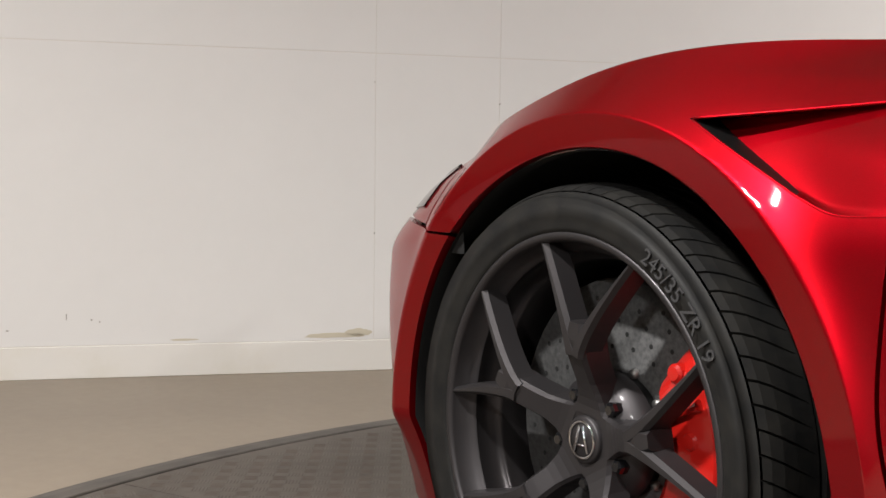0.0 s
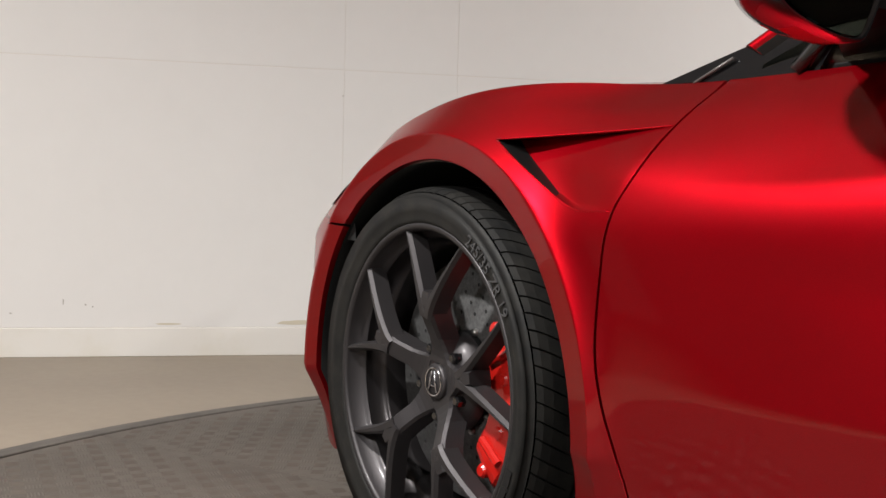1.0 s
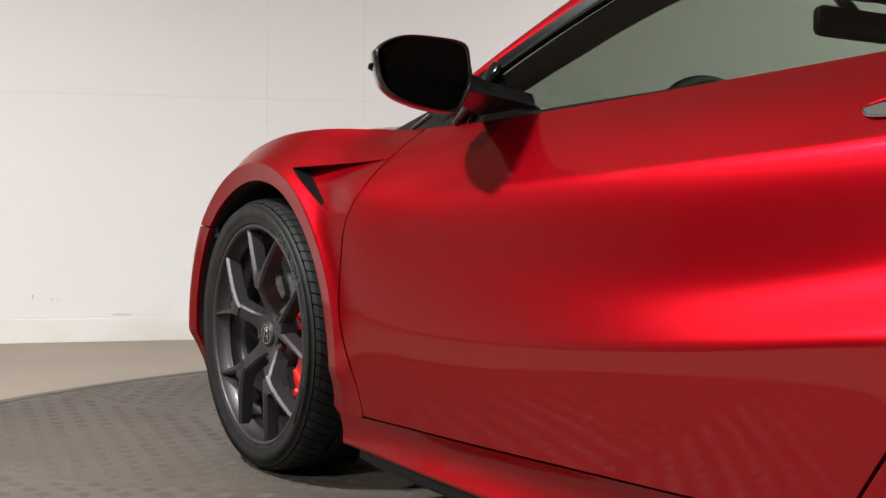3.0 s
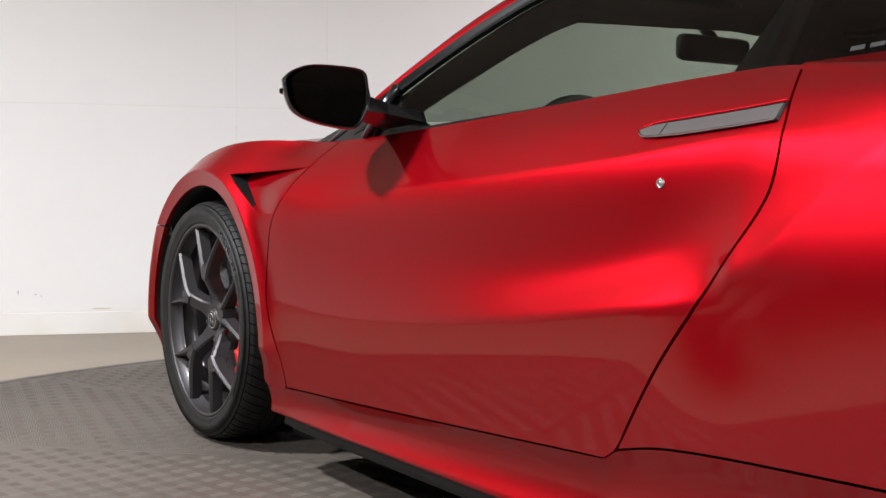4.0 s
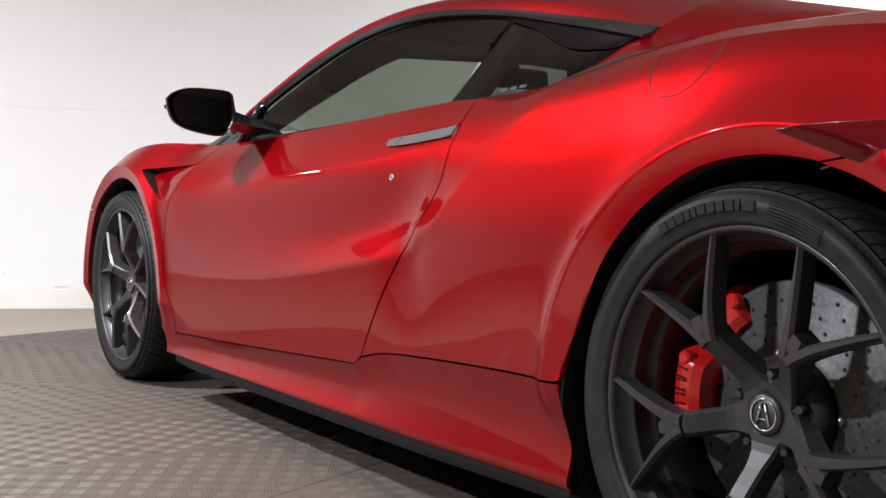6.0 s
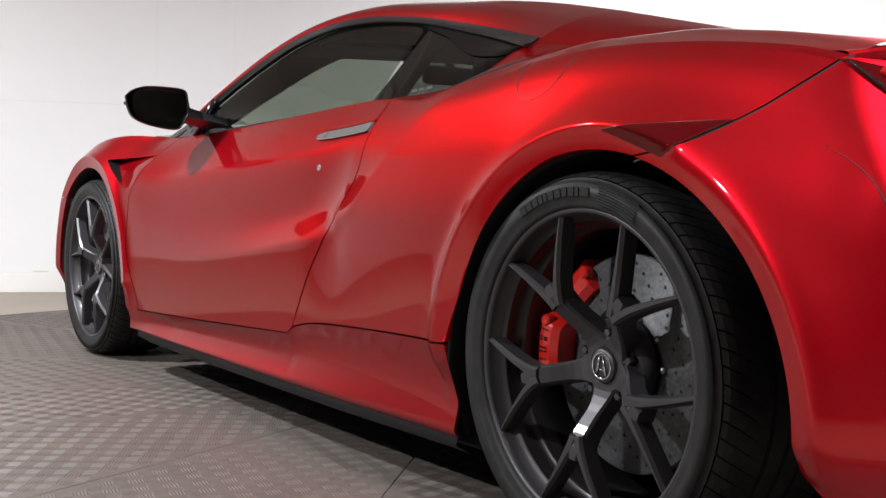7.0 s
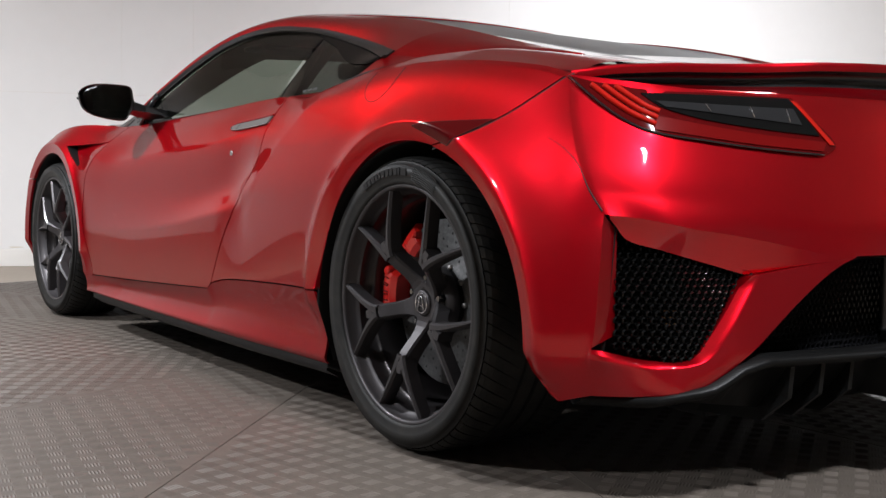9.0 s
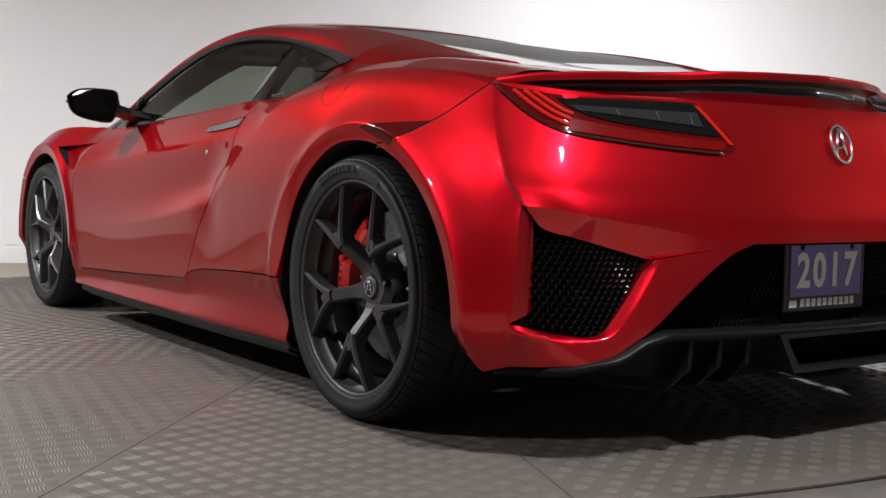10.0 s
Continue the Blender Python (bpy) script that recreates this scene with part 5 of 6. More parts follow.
def make_wheel(R, width, rim_r, lip_y, hub_y, first_spoke, letters):
    """One wheel about its own centre line; its face looks along -y. lip_y and hub_y: the face planes from the tyre's middle."""
    barrel = [(rim_r + 0.001, lip_y + 0.004), (rim_r, lip_y), (rim_r - 0.003, lip_y - 0.0015), (rim_r - 0.008, lip_y), (rim_r - 0.0105, lip_y + 0.005), (rim_r - 0.012, lip_y + 0.026), (rim_r - 0.020, lip_y + 0.030), (rim_r - 0.0225, lip_y + 0.034)]
    deep = [(rim_r - 0.0225, lip_y + 0.034), (rim_r - 0.023, lip_y + 0.062), (rim_r - 0.031, lip_y + 0.066), (rim_r - 0.034, lip_y + 0.070), (rim_r - 0.036, lip_y + 0.120), (rim_r - 0.030, width / 2 - 0.012), (rim_r - 0.005, width / 2 - 0.004)]
    wheel = part("wheel", revolve(barrel, 128), WHEEL, CAR, "dark grey alloy wheel with five forked spokes")
    part("barrel", revolve(deep, 128), BARREL, wheel, "dark inner barrel")
    side, tread = tyre_shapes(R, width, rim_r - 0.002)
    tyre = part("tyre", side, RUBBER, wheel, "black low-profile tyre")
    part("tread", tread, RUBBER, wheel, smooth=False)
    # spokes
    for k in range(5):
        a = first_spoke + 72 * k
        rj, rt = 0.56 * rim_r, rim_r - 0.006
        yj = lip_y - 0.002  # the fork stands out to the rim, the hub lies back

        def at(r, ang, y):
            return (r * math.cos(radians(ang)), y, r * math.sin(radians(ang)))

        rs = np.linspace(0.030, rj + 0.006, 12)
        climb = np.clip((rs - 0.034) / (rj - 0.044), 0, 1)
        climb = climb * climb * (3 - 2 * climb)
        stem = beam([at(r, a, hub_y + 0.003 + (yj - hub_y - 0.003) * q) for r, q in zip(rs, climb)], list(np.interp(rs, [0.03, 0.045, 0.07, rj - 0.02, rj + 0.006], [0.062, 0.044, 0.031, 0.031, 0.020])), 0.038, 0.004)
        tines = []
        for s in (-1, 1):
            ea = a + s * 19.0
            p0, pc, p1 = (np.array(q) for q in (at(rj - 0.034, a + s * 2.6, yj + 0.002), at(rj - 0.006, a + s * 3.6, yj), at(rt, ea, lip_y + 0.003)))
            line = [p0 * (1 - u) ** 2 + pc * 2 * u * (1 - u) + p1 * u * u + np.array((0, -0.002 * math.sin(math.pi * u), 0)) for u in np.linspace(0, 1, 14)]
            tines.append(beam(line, list(np.interp(np.linspace(0, 1, 14), [0, 0.3, 1], [0.0175, 0.0160, 0.0078])), 0.032, 0.003))
        part("spoke", join(stem, *tines), WHEEL, wheel, smooth=False)
    # hub, nuts and cap
    hub = [(0.0, hub_y + 0.004), (0.034, hub_y + 0.004), (0.036, hub_y + 0.003), (0.044, hub_y + 0.004), (0.060, hub_y + 0.018), (0.078, hub_y + 0.026), (0.080, hub_y + 0.045)]
    part("hub", revolve(hub, 64), WHEEL, wheel)
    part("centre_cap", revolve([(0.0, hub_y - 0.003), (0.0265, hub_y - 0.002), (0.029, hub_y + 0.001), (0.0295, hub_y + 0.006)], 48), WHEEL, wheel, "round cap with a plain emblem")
    mark = [revolve([(0.0205, hub_y - 0.0036), (0.0220, hub_y - 0.0046), (0.0235, hub_y - 0.0036), (0.0235, hub_y - 0.002)], 40)]
    for s in (-1, 1):
        mark.append(tube([(0.003 * s, hub_y - 0.004, 0.017), (0.0115 * s, hub_y - 0.004, -0.015)], 0.0022, 6))
    mark.append(tube([(-0.008, hub_y - 0.004, -0.006), (0.008, hub_y - 0.004, -0.006)], 0.0017, 6))
    part("emblem", join(*mark), CHROME, wheel, "chrome ring emblem")
    for k in range(5):
        b = radians(first_spoke + 36 + 72 * k)
        c = (0.056 * math.cos(b), 0, 0.056 * math.sin(b))
        nut = revolve([(0.0, hub_y + 0.004), (0.006, hub_y + 0.004), (0.0085, hub_y + 0.007), (0.0095, hub_y + 0.012), (0.0095, hub_y + 0.03), (0.014, hub_y + 0.031), (0.015, hub_y + 0.04)], 6, "y", c)
        part("lug_nut", nut, BLACK_GLOSS, wheel, smooth=False)
    part("valve", tube([((rim_r - 0.03) * math.cos(radians(first_spoke + 200)), lip_y + 0.035, (rim_r - 0.03) * math.sin(radians(first_spoke + 200))), ((rim_r - 0.055) * math.cos(radians(first_spoke + 200)), lip_y + 0.020, (rim_r - 0.055) * math.sin(radians(first_spoke + 200)))], 0.004, 8), STEEL, wheel)
    h = width / 2

    def bar(r, ang, w, tall, mat):
        shape = [(x, y, z) for x in (-w, w) for y in (-tall, tall) for z in (-0.0005, 0.0008)], [(0, 1, 3, 2), (4, 6, 7, 5), (0, 4, 5, 1), (2, 3, 7, 6), (0, 2, 6, 4), (1, 5, 7, 3)]
        part("sidewall_mark", on_side(shape, r, ang, -h), mat, tyre, smooth=False)

    if letters:
        part("sidewall_lettering", on_side(lettering("245/35 ZR 19", 0.026, 0.0008), R - 0.040, 44, -h - 0.0002), LETTER, tyre, "raised lettering", smooth=False)
        for ang, w in ((330, 0.03), (340, 0.012)):
            bar(R - 0.040, ang, w, 0.006, FAINT)
    else:
        # the maker's name as plain bars
        for ang, w in ((119, 0.008), (115.5, 0.007), (112, 0.007), (109, 0.005), (106.5, 0.004), (103.5, 0.007), (100, 0.007), (96.6, 0.006), (93.2, 0.007), (90.4, 0.004), (86.6, 0.010)):
            bar(R - 0.034, ang, w, 0.0075, FAINT)
    if not letters:
        lines = []
        for i in range(8):
            rr = R - 0.050 + 0.0042 * i
            lines.append(revolve([(rr, -h - 0.0002 + 0.0004 * max(0, i - 5)), (rr + 0.0016, -h - 0.0012 + 0.0004 * max(0, i - 5)), (rr + 0.003, -h + 0.0002 + 0.0006 * max(0, i - 5))], 10, "y", (0, 0, 0), 62, 80))
        part("sidewall_ribs", join(*lines), RUBBER, wheel, smooth=False)
    return wheel


def caliper(a0, a1, r0, r1, y0, y1, marks):
    prof = [(r0, y1), (r0, y0 + 0.012), (r0 + 0.012, y0 + 0.002), ((r0 + r1) / 2, y0), (r1 - 0.015, y0 + 0.004), (r1, y0 + 0.020), (r1, y1), (r0, y1)]
    n, rm = 26, (r0 + r1) / 2
    v, f, k = [], [], len(prof) - 1
    for i in range(n + 1):
        e = max(0.0, 1 - min(i, n - i) / 4.0) ** 2  # the ends draw in
        t = radians(a0 + (a1 - a0) * i / n)
        for r, o in prof[:-1]:
            rr, oo = rm + (r - rm) * (1 - 0.35 * e), o + (y1 - o) * 0.45 * e
            v.append((rr * math.cos(t), oo, rr * math.sin(t)))
    for i in range(n):
        f += [(i * k + j, (i + 1) * k + j, (i + 1) * k + (j + 1) % k, i * k + (j + 1) % k) for j in range(k)]
    f += [tuple(range(k)), tuple(n * k + j for j in range(k))]
    shapes = [(v, f)]
    for u in ((0.10, 0.90) if marks else (0.10, 0.36, 0.64, 0.90)):
        a = radians(a0 + (a1 - a0) * u)
        rm = r0 + (r1 - r0) * (0.50 if u in (0.36, 0.64) else 0.55)
        shapes.append(revolve([(0.0, y0 - 0.003), (0.008, y0 - 0.0025), (0.011, y0 + 0.001), (0.012, y0 + 0.012)], 16, "y", (rm * math.cos(a), 0, rm * math.sin(a))))
    if not marks:
        for u in (0.24, 0.50, 0.76):
            a = a0 + (a1 - a0) * u
            p = [(r * math.cos(radians(a)), y0 - 0.001, r * math.sin(radians(a))) for r in (r0 + 0.018, r1 - 0.02)]
            shapes.append(tube(p, 0.007, 8))
    return join(*shapes)


def brake(cx, cz, y_disc, r_disc, cal, name_marks):
    disc = [(0.07, y_disc - 0.004), (0.085, y_disc - 0.006), (0.088, y_disc - 0.003), (r_disc - 0.003, y_disc - 0.003), (r_disc, y_disc), (r_disc, y_disc + 0.028), (0.08, y_disc + 0.03)]
    d = part("brake_disc", moved(revolve(disc, 72), Matrix.Translation((cx, 0, cz))), CARBON, CAR, "drilled grey brake disc")
    holes = []
    for ringi, rr in enumerate((0.108, 0.124, 0.140, 0.156, 0.170)):
        if rr > r_disc - 0.012:
            continue
        for k in range(18):
            a = 2 * math.pi * (k + 0.33 * ringi) / 18
            holes.append(revolve([(0.0, y_disc - 0.0035), (0.0032, y_disc - 0.0035)], 8, "y", (cx + rr * math.cos(a), 0, cz + rr * math.sin(a))))
    part("drill_holes", join(*holes), GAP, d)["kind"] = "stuff"
    bell = [(0.0, y_disc - 0.045), (0.060, y_disc - 0.045), (0.072, y_disc - 0.035), (0.078, y_disc - 0.004)]
    part("disc_bell", moved(revolve(bell, 48), Matrix.Translation((cx, 0, cz))), BLACK_PLASTIC, d)
    bolts = [revolve([(0.0, y_disc - 0.012), (0.006, y_disc - 0.011), (0.007, y_disc - 0.004)], 8, "y", (cx + 0.082 * math.cos(k * math.pi / 5), 0, cz + 0.082 * math.sin(k * math.pi / 5))) for k in range(10)]
    for b in bolts:
        part("disc_bolt", b, STEEL, d)
    a0, a1, r0, r1, y0, y1 = cal
    c = part("brake_caliper", moved(caliper(a0, a1, r0, r1, y0, y1, name_marks), Matrix.Translation((cx, 0, cz))), CALIPER, CAR, "glossy red brake caliper", smooth=False)
    if name_marks:
        bars = []
        for u in (0.30, 0.47, 0.66):
            a = radians(a0 + (a1 - a0) * u)
            rm = (r0 + r1) / 2
            t = Vector((-math.sin(a), 0, math.cos(a)))
            o = Vector((math.cos(a), 0, math.sin(a)))
            m0 = Vector((cx, y0 - 0.001, cz)) + o * rm
            for s in (-1, 1):
                bars.append(tube([m0 + t * 0.007 * s - o * 0.011, m0 + t * 0.007 * s + o * 0.011], 0.0013, 5))
        part("caliper_marking", join(*bars), BLACK_PLASTIC, c, "dark marking bars")


FRONT = (-1.325, 0.324)
REAR = (1.302, 0.338)
wf = make_wheel(0.308, 0.245, 0.2490, -0.1135, -0.0825, 11.5, True)
wf.matrix_basis = pose(FRONT[0], -0.8225, FRONT[1])
wr = make_wheel(0.322, 0.305, 0.2620, -0.1400, -0.0870, 51.0, False)
wr.matrix_basis = pose(REAR[0], -0.8005, REAR[1])
for w, c, y in ((wf, FRONT, 0.8225), (wr, REAR, 0.8005)):
    copy_thing(w, pose(c[0], y, c[1], 0, 0, 180))
brake(FRONT[0], FRONT[1], -0.842, 0.192, (-60, 48, 0.110, 0.200, -0.885, -0.79), False)
brake(REAR[0], REAR[1], -0.825, 0.186, (157, 194, 0.143, 0.200, -0.878, -0.80), True)
part("handbrake_caliper", moved(caliper(122, 143, 0.142, 0.205, -0.850, -0.78, True), Matrix.Translation((REAR[0], 0, REAR[1]))), CALIPER, CAR, "small red parking brake caliper", smooth=False)

# wheel housings
for s in SIDES:
    for (cx, cz, r), y_in, a0, a1 in ((FA, 0.52, -18, 200), (RA, 0.50, -5, 198)):
        ang = np.radians(np.linspace(a0, a1, 61))
        grid = []
        for t in ang:
            ax, az = cx + r * math.cos(t), cz + r * math.sin(t)
            yo = float(half_width(np.array([ax]), np.array([max(az, 0.16)]))[0]) - 0.007
            yo = min(yo, 0.945 if cx < 0 else 0.955)
            grid.append([(cx + q * math.cos(t), -s * w, cz + q * math.sin(t)) for q, w in ((r - 0.001, yo), (r - 0.001, yo - 0.02), (r + 0.010, yo - 0.05), (r + 0.012, y_in), (0.0, y_in))])
        part("arch_liner", sheet(np.array(grid), (0, -s, 0)), LINER, CAR, "matt black wheel housing")

# dark floor pan, and black sheets added as the shade seen through the gaps
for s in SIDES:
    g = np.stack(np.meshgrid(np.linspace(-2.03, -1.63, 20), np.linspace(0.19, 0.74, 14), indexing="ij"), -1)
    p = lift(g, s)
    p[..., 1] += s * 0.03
    part("gap_backing", sheet(p, (0, -s, 0)), LINER, CAR, "black sheet added for shade behind the nose gaps")
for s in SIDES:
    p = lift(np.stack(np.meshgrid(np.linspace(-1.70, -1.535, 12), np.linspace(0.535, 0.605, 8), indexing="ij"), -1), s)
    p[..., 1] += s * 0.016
    part("gap_backing", sheet(p, (0, -s, 0)), LINER, CAR, "black sheet added for shade behind the fender edge gap")
part("floor_pan", box(-0.93, 0.93, -0.86, 0.86, 0.115, 0.150, 0.01), LINER, CAR, "black underbody")
part("nose_panel", box(-1.93, -1.90, -0.72, 0.72, 0.17, 0.60, 0.01), LINER, CAR, "black sheet added for shade behind the nose gaps panel")
part("floor_pan", box(-2.0, -1.68, -0.72, 0.72, 0.13, 0.17, 0.01), LINER, CAR, "black underbody")
part("floor_pan", box(-1.68, -0.93, -0.52, 0.52, 0.13, 0.25, 0.01), LINER, CAR, "black underbody")
part("floor_pan", box(0.93, 1.78, -0.50, 0.50, 0.13, 0.25, 0.01), LINER, CAR, "black underbody")
# added black sheet inside each flank, stands for the shade in the gaps
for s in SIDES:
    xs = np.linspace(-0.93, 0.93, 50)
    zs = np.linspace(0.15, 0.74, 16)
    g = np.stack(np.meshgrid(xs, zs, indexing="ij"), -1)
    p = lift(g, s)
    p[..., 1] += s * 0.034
    part("gap_backing", sheet(p, (0, -s, 0)), LINER, CAR, "black sheet added for shade behind the side panel gaps")

# ---------------------------------------------------------------- details on the flanks
xs_h, ridge_y, ridge_z = xs_deck, deck_ridge[:, 0], deck_ridge[:, 1]
for s in SIDES:
    # door handle, lock
    def on_door(low, high, out, nu=60, nv=8):
        g = lift(coons(spline(low, nu), spline(high, nu), spline([low[0], high[0]], nv), spline([low[-1], high[-1]], nv)), s)
        g[..., 1] -= s * out
        return g

    part("handle_recess", sheet(on_door([(0.198, 0.7475), (0.213, 0.7370), (0.245, 0.7340), (0.300, 0.7352), (0.380, 0.7398), (0.480, 0.7470)], [(0.198, 0.7495), (0.225, 0.7570), (0.300, 0.7625), (0.380, 0.7675), (0.480, 0.7745)], 0.0012), (0, -s, 0.2), 0.003), BLACK_GLOSS, CAR, "black handle recess")
    low_h, high_h = [(0.203, 0.7472), (0.215, 0.7398), (0.245, 0.7372), (0.300, 0.7384), (0.380, 0.7430), (0.476, 0.7500)], [(0.203, 0.7484), (0.225, 0.7540), (0.300, 0.7596), (0.380, 0.7648), (0.476, 0.7716)]
    handle = part("door_handle", sheet(on_door(low_h, high_h, 0.0055), (0, -s, 0.2), 0.007), HANDLE, CAR, "flush satin grey door handle")
    part("handle_edge", tube(on_door(low_h, high_h, 0.0062)[:, 0], 0.0016, 6), CHROME, handle, "bright lower edge")
    part("handle_seam", tube(lift(np.array([(0.2560, 0.7395), (0.2575, 0.7555)]), s) - np.array((0, s * 0.0058, 0)), 0.0008, 5), GAP, handle, "thin seam across the grip")
    lip = lift(spline([(0.203, 0.7510), (0.225, 0.7578), (0.300, 0.7636), (0.380, 0.7688), (0.480, 0.7757)], 40), s)
    lip[:, 1] -= s * 0.0018
    part("handle_lip", tube(lip, 0.0026, 8), PAINT, CAR, "red raised lip above the handle")
    c = lift(np.array([(0.291, 0.668)]), s)[0]
    part("door_lock", moved(revolve([(0.0, -0.001), (0.0036, -0.0012), (0.0042, -0.0004), (0.0048, -0.0020), (0.0066, -0.0022), (0.0074, -0.0010), (0.0078, 0.004)], 24), Matrix.Translation(c) @ pose(0, 0, 0, 0, 0, 0 if s > 0 else 180)), STEEL, CAR, "round steel door lock")
    # side marker in the gap above the wheel
    mk = lift(coons(spline([(1.376, 0.7195), (1.440, 0.6985), (1.500, 0.6785)], 20), spline([(1.376, 0.7215), (1.42, 0.7265), (1.52, 0.7300), (1.597, 0.7310)], 20), spline([(1.376, 0.7195), (1.376, 0.7215)], 10), spline([(1.500, 0.6785), (1.597, 0.7310)], 10)), s)
    mk[..., 1] -= s * 0.002
    part("side_marker", sheet(mk, (0, -s, 0.2), 0.004), LAMP_RED, CAR, "dark red triangular side marker")
    o = lift(path([(1.376, 0.7215), (1.42, 0.7265), (1.597, 0.7310)], [(1.597, 0.7310), (1.500, 0.6785)], [(1.500, 0.6785), (1.376, 0.7215)], n=60), s)
    o[:, 1] -= s * 0.0015
    part("marker_rim", tube(o, 0.0007, 5, False), BLACK_GLOSS, CAR, "thin black rim")
    # fuel filler flap
    if s > 0:
        pts = [(1.132 + 0.068 * math.cos(a), 0.846 + 0.064 * math.sin(a)) for a in np.radians(np.linspace(172, 372, 60))]
        o = lift(np.array(pts), s)
        part("fuel_flap_gap", tube(o, 0.0013, 5), GAP, CAR, "round fuel flap joint")
    # panel joint shadow lines
    for line in ([(1.440, 0.6715), (1.53, 0.6955), (1.62, 0.7405), (1.722, 0.8175)],):
        o = lift(spline(line, 50), s)
        o[:, 1] += s * 0.003
        part("joint", tube(o, 0.0018, 5), GAP, CAR, "dark panel joint")

# dark intake slot above the haunch and the small marking on the quarter window
for s in SIDES:
    line = spline([(0.735, 0.822), (0.800, 0.8375), (0.870, 0.852), (0.965, 0.8655)], 30)
    ys = np.interp(line[:, 0], xs_h, ridge_y) - 0.004
    p = np.stack([line[:, 0], -s * (ys + 0.012), np.interp(line[:, 0], xs_h, ridge_z) - 0.0005], 1)
    part("intake_slot", tube(p, [0.0008 + 0.0045 * math.sin(math.pi * q) for q in np.linspace(0.02, 0.98, 30)], 8), GAP, CAR, "narrow dark intake slot above the haunch")
    for i in range(3):
        a = np.array((0.520 + 0.030 * i, -s * 0.777, 0.8385 + 0.0016 * i))
        part("window_marking", prism([a, a + (0.022, 0, 0.0012), a + (0.022, s * 0.0025, 0.0072), a + (0, s * 0.0025, 0.006)], (0, -s, 0), 0.0006), PALE_PRINT, CAR, "pale marking bar")

# headlamp lens wrapping round the nose
for s in SIDES:
    lens = coons(spline([(-2.00, 0.590), (-1.86, 0.588), (-1.70, 0.595)], 24), spline([(-1.98, 0.612), (-1.86, 0.636), (-1.705, 0.655)], 24), spline([(-2.00, 0.590), (-1.98, 0.612)], 8), spline([(-1.70, 0.595), (-1.705, 0.655)], 8))
    p = lift(lens, s)
    p[..., 1] -= s * 0.004
    lamp = part("headlight", sheet(p, (0, -s, 0.2), 0.01), LAMP_CLEAR, CAR, "clear headlamp lens with a black brow")
    e = p[:, -1]
    part("headlight_brow", tube(e, 0.0025, 6), BLACK_GLOSS, lamp)

# ---------------------------------------------------------------- door mirrors
OUT = [(1.0755, 0.8724), (1.059, 0.8875), (1.021, 0.902), (0.953, 0.906), (0.8935, 0.902), (0.8822, 0.895), (0.876, 0.866), (0.8716, 0.840), (0.885, 0.811), (0.903, 0.785), (0.923, 0.781), (0.991, 0.789), (1.036, 0.802), (1.059, 0.8176), (1.070, 0.840)]
loop = spline(OUT + OUT[:1], 57)[:-1]
mc = loop.mean(0)
